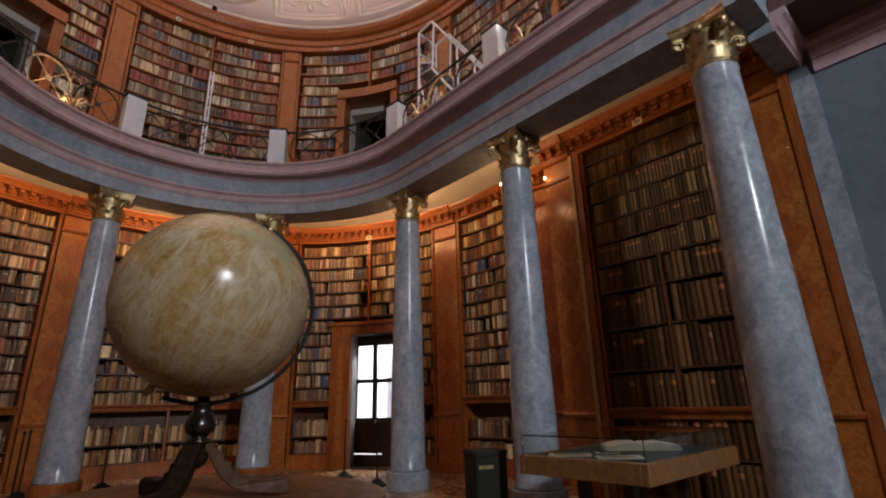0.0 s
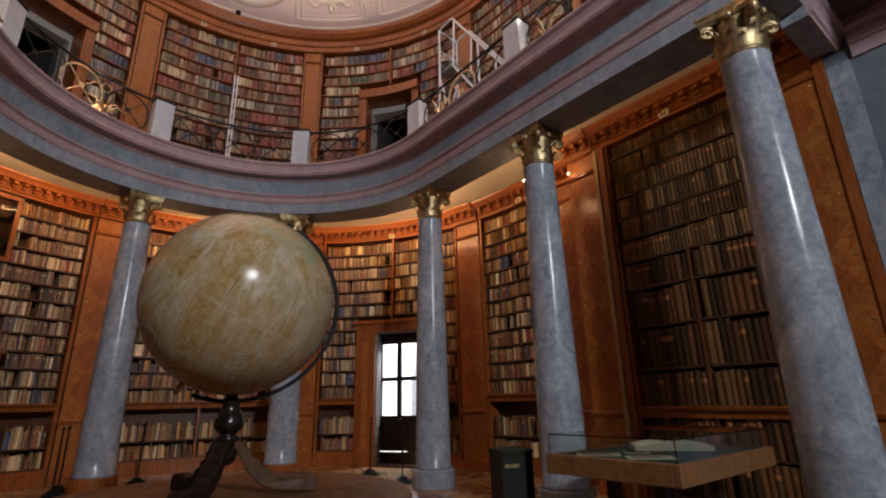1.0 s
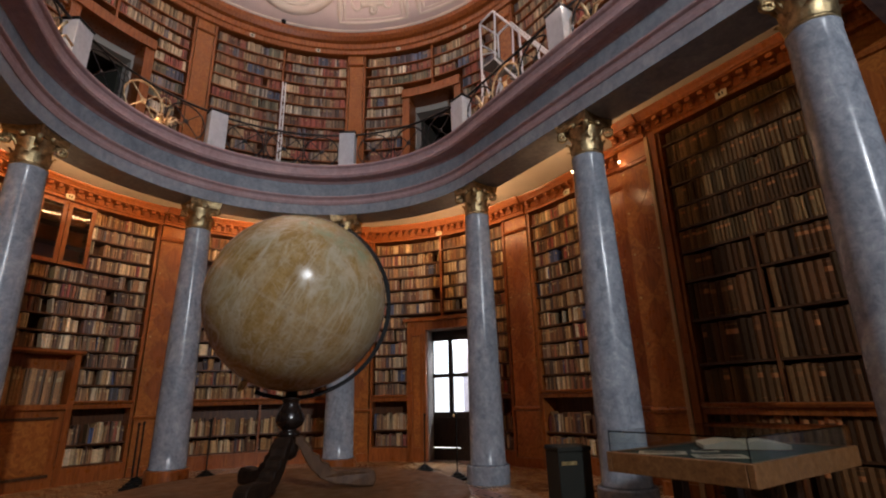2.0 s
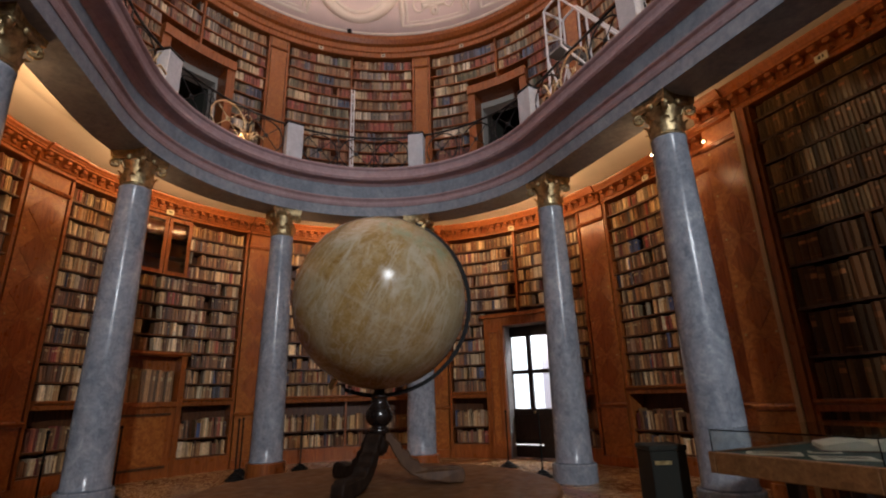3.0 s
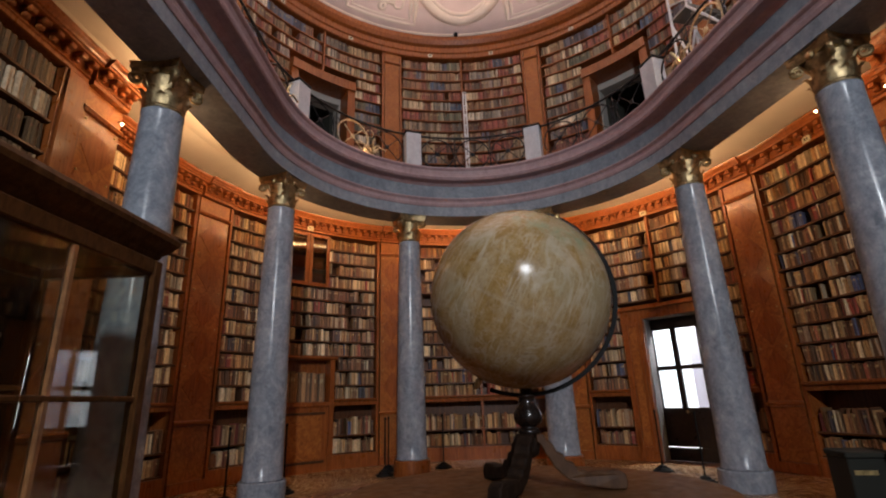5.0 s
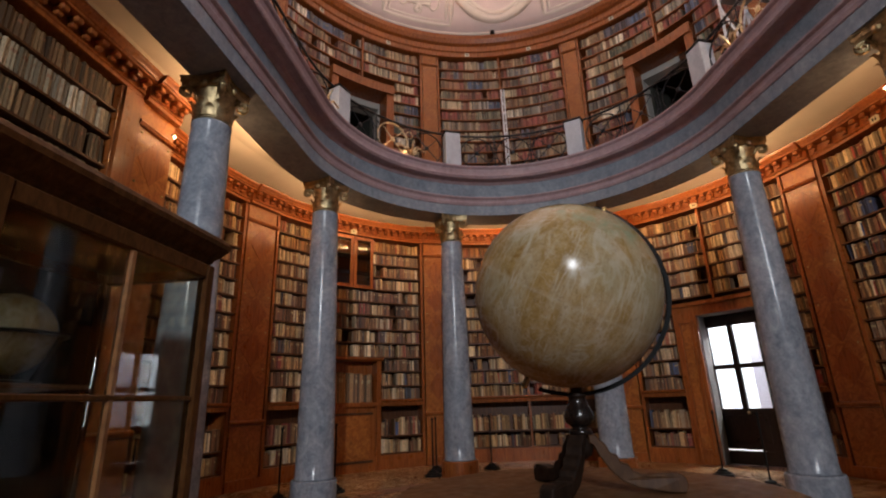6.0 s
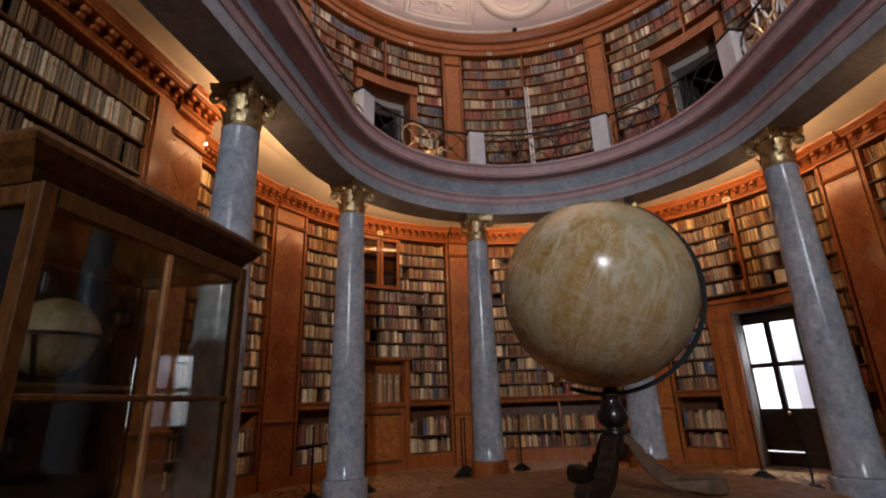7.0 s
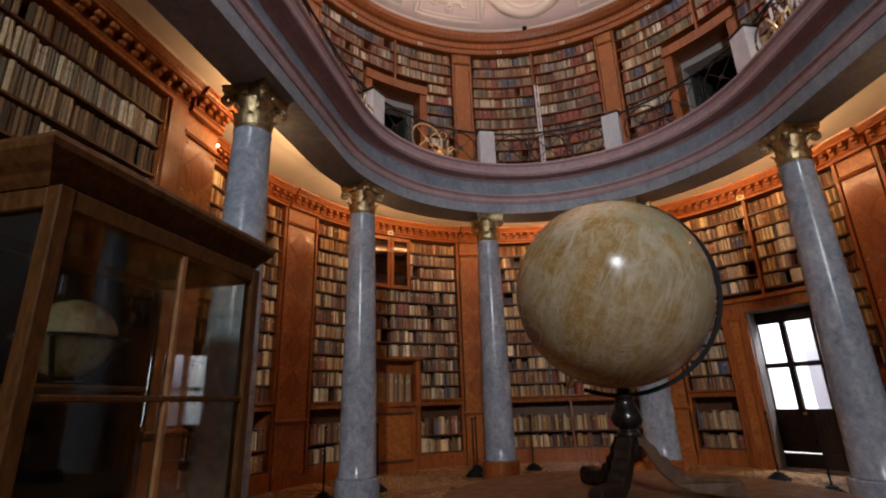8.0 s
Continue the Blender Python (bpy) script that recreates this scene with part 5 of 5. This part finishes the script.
# ---- flat glass display table ----
VX = pose(0.91, 3.28, 0, 0, 0, 47)
vit = thing("display_table", VX, "low wooden display table with a glass lid", "display case")
VL, VW, VH = 1.46, 1.0, 0.81
part("frame", boxed(0, VL, 0, 0.045, VH - 0.13, VH, bev=0.005), pale_wood, vit)
part("frame", boxed(0, VL, VW - 0.045, VW, VH - 0.13, VH, bev=0.005), pale_wood, vit)
part("frame", boxed(0, 0.045, 0.046, VW - 0.046, VH - 0.13, VH, bev=0.005), pale_wood, vit)
part("frame", boxed(VL - 0.045, VL, 0.046, VW - 0.046, VH - 0.13, VH, bev=0.005), pale_wood, vit)
part("felt_bed", boxed(0.046, VL - 0.046, 0.046, VW - 0.046, VH - 0.10, VH - 0.008), green_felt, vit, "dark green felt lining")
for x in (0.30, VL - 0.38):
    for y in (0.28, VW - 0.36):
        part("leg", boxed(x, x + 0.08, y, y + 0.08, 0, VH - 0.131, bev=0.005), black_wood, vit)
part("glass_top", boxed(0.02, VL - 0.02, 0.02, VW - 0.02, VH + 0.13, VH + 0.138), glass, vit)
for a in ((0.02, VL - 0.02, 0.02, 0.026), (0.02, VL - 0.02, VW - 0.026, VW - 0.02), (0.02, 0.026, 0.027, VW - 0.027), (VL - 0.026, VL - 0.02, 0.027, VW - 0.027)):
    part("glass_side", boxed(*a, VH + 0.001, VH + 0.129), glass, vit)


def sheet(x, y, w, h, turn, tilt=0):
    ob = part("paper_sheet", boxed(-w / 2, w / 2, -h / 2, h / 2, 0, 0.004), paper_white)
    ob.matrix_world = VX @ pose(x, y, VH - 0.006, tilt, 0, turn)
    tagged(ob, "cream printed sheet lying on green felt", "paper", "sheets in the display table")
    bm = bmesh.new()
    for i in range(6):
        box(bm, -w * 0.38, w * (0.3 + 0.08 * (i % 2)), h * (0.3 - 0.11 * i), h * (0.3 - 0.11 * i) + 0.006, 0.0042, 0.0048)
    part("print_bar", bm, black_paint, ob)


sheet(0.22, 0.70, 0.30, 0.2, -55)
sheet(0.28, 0.34, 0.30, 0.2, -50)
sheet(0.50, 0.56, 0.17, 0.09, -52)
bk = thing("open_book", VX @ pose(0.86, 0.5, VH + 0.002, 0, 0, -52) @ Matrix.Diagonal((0.8, 0.8, 0.8, 1)), "large open book with pale pages in the display table", "book")
for sg in (-1, 1):
    bm = bmesh.new()
    n = 8
    top = [[bm.verts.new((sg * 0.33 * i / n, y, 0.035 + 0.04 * math.sin(math.pi * (i / n) ** 0.6) * (1 - 0.4 * i / n))) for i in range(n + 1)] for y in (-0.24, 0.24)]
    low = [[bm.verts.new((sg * 0.33 * i / n, y, 0.0)) for i in range(n + 1)] for y in (-0.24, 0.24)]
    for i in range(n):
        bm.faces.new((top[0][i], top[0][i + 1], top[1][i + 1], top[1][i]))
        bm.faces.new((low[0][i], low[1][i], low[1][i + 1], low[0][i + 1]))
        for q in (0, 1):
            bm.faces.new((low[q][i], low[q][i + 1], top[q][i + 1], top[q][i]))
    bm.faces.new((low[0][n], low[1][n], top[1][n], top[0][n]))
    bmesh.ops.recalc_face_normals(bm, faces=bm.faces)
    part("page_block", bm, paper_white, bk, smooth=False)
part("cover", boxed(-0.35, 0.35, -0.255, 0.255, -0.001 - 0.006, -0.001), brown_wood, bk)

# ---- dark box beside the column ----
ob = thing("archive_box", pose(-0.12, 6.62, 0, 0, 0, 24), "dark green cloth-covered box with a brass label", "box")
part("body", boxed(-0.205, 0.205, -0.2, 0.2, 0, 0.56, bev=0.012), dark_cloth, ob)
part("lid", boxed(-0.215, 0.215, -0.21, 0.21, 0.561, 0.62, bev=0.012), dark_cloth, ob)
part("label_plate", boxed(-0.17, 0.02, -0.208, -0.2, 0.42, 0.46), brass, ob)

# ---- stanchions ----
for x, y in ((-6.56, 6.75), (-6.23, 7.98), (-6.75, 4.85), (-2.6, 9.0), (-1.82, 8.1), (-6.75, 3.95), (-6.9, 7.2)):
    ob = thing("barrier_post", pose(x, y, 0), "thin black metal barrier post on a stepped foot", "post", "barrier posts")
    part("foot", lathe([(0.15, 0), (0.15, 0.03), (0.11, 0.04), (0.11, 0.06), (0.07, 0.07), (0.07, 0.09), (0.02, 0.11)], 20), black_paint, ob)
    part("pole", lathe([(0.013, 0.11), (0.013, 0.9), (0.02, 0.91), (0.02, 0.94), (0.008, 0.95)], 12), black_paint, ob)

# ---- gallery ladders ----
lad = thing("library_ladder", at(4.56, 1.42, 5.501), "narrow white ladder leaning on the gallery shelves", "ladder")
for x in (-0.032, 0.032):
    part("rail", tube([(x, 0.18, 0.0), (x, -0.12, 3.3)], 0.02, 6), white_metal, lad)
for i in range(11):
    t = (i + 0.5) / 11
    part("rung", tube([(-0.032, 0.18 - 0.3 * t, 3.3 * t), (0.032, 0.18 - 0.3 * t, 3.3 * t)], 0.03, 6), white_metal, lad)

st = thing("rolling_steps", at(0.34, 0.85, 5.501), "white steel rolling library steps with handrails", "steps")
HALF, DECK, RAIL = 0.26, 2.12, 3.18
for y in (-HALF, HALF):
    part("leg", tube([(0.26, y, 0.1), (0.19, y, DECK), (0.18, y, RAIL)], 0.023, 8), white_metal, st)
    part("top_rail", tube([(0.18, y, RAIL), (0.10, y, RAIL + 0.03), (-0.16, y, RAIL + 0.06), (-0.22, y, RAIL + 0.05)], 0.022, 8), white_metal, st)
    part("handrail", tube([(-0.22, y, RAIL + 0.05), (-1.5, y, 1.3), (-1.56, y, 1.15)], 0.022, 8), white_metal, st)
    part("baluster", tube([(-0.20, y, DECK), (-0.26, y, RAIL)], 0.02, 8), white_metal, st)
    part("baluster", tube([(-0.86, y, 1.12), (-0.86, y, 2.28)], 0.02, 8), white_metal, st)
    part("baluster", tube([(-1.52, y, 0.12), (-1.54, y, 1.2)], 0.02, 8), white_metal, st)
    part("stringer", tube([(-0.18, y, DECK), (-1.52, y, 0.1)], 0.024, 8), white_metal, st)
    part("brace", tube([(0.2, y, DECK - 0.1), (-0.35, y, 0.15)], 0.022, 8), white_metal, st)
    part("base_rail", tube([(0.26, y, 0.12), (-1.52, y, 0.12)], 0.022, 8), white_metal, st)
    part("knee_rail", tube([(0.18, y, RAIL - 0.75), (-0.2, y, DECK + 0.12)], 0.016, 8), white_metal, st)
part("end_rail", tube([(0.18, -HALF, RAIL), (0.18, HALF, RAIL)], 0.022, 8), white_metal, st)
part("end_rail", tube([(0.185, -HALF, RAIL - 0.5), (0.185, HALF, RAIL - 0.5)], 0.018, 8), white_metal, st)
part("end_brace", tube([(0.19, -HALF, DECK), (0.25, HALF, 0.3)], 0.018, 8), white_metal, st)
for i in range(8):
    k = (i + 1) / 9
    x, z = -0.18 - 1.34 * k, DECK - 2.02 * k
    part("tread", boxed(x - 0.09, x + 0.09, -HALF, HALF, z - 0.014, z + 0.014), steel_grey, st, "grey ribbed tread")
part("platform", boxed(-0.22, 0.19, -HALF, HALF, DECK - 0.02, DECK + 0.02), steel_grey, st, "grey ribbed platform")
for x, y in ((0.26, -HALF), (0.26, HALF), (-1.48, -HALF), (-1.48, HALF)):
    part("wheel", lathe([(0.05, -0.02), (0.055, -0.015), (0.055, 0.015), (0.05, 0.02)], 16, m=pose(x, y, 0.056, 90, 0, 0)), black_paint, st)

# reddish floor band under the colonnade, and parquet panels
tagged(part("floor_band", slab(-0.75, -0.42, 0.0, 0.005, -5.0, 13.4), red_border), "reddish inlaid band in the floor", "floor", kind="structure")
PANEL = 0.62
bm = boxed(-PANEL / 2 + 0.002, PANEL / 2 - 0.002, -PANEL / 2 + 0.002, PANEL / 2 - 0.002, -0.004, 0.0)
first = part("parquet_panel", bm, parquet, ground)
mesh = first.data
turn, put = radians(40), False
for i in range(-13, 14):
    for j in range(-9, 16):
        u, v = (i + 0.5) * PANEL, (j + 0.5) * PANEL
        x, y = -2.6 + u * math.cos(turn) - v * math.sin(turn), 4.6 + u * math.sin(turn) + v * math.cos(turn)
        # keep to the hall between the bookcases
        q = Vector((x - OX, y - OY))
        along = q.x * math.cos(radians(130.5)) + q.y * math.sin(radians(130.5))
        across = -q.x * math.sin(radians(130.5)) + q.y * math.cos(radians(130.5))
        if (along > 0 and q.length > 5.0) or abs(across) > 5.0 or along < -4.6 or (x + 1.73) ** 2 + (y - 2.93) ** 2 < 0.7:
            continue
        if not put:
            ob, put = first, True
        else:
            ob = new("parquet_panel", mesh)
            ob.parent = ground
        ob.matrix_local = pose(x, y, 0.0, 0, 0, 40 + 90 * ((i + j) % 2))
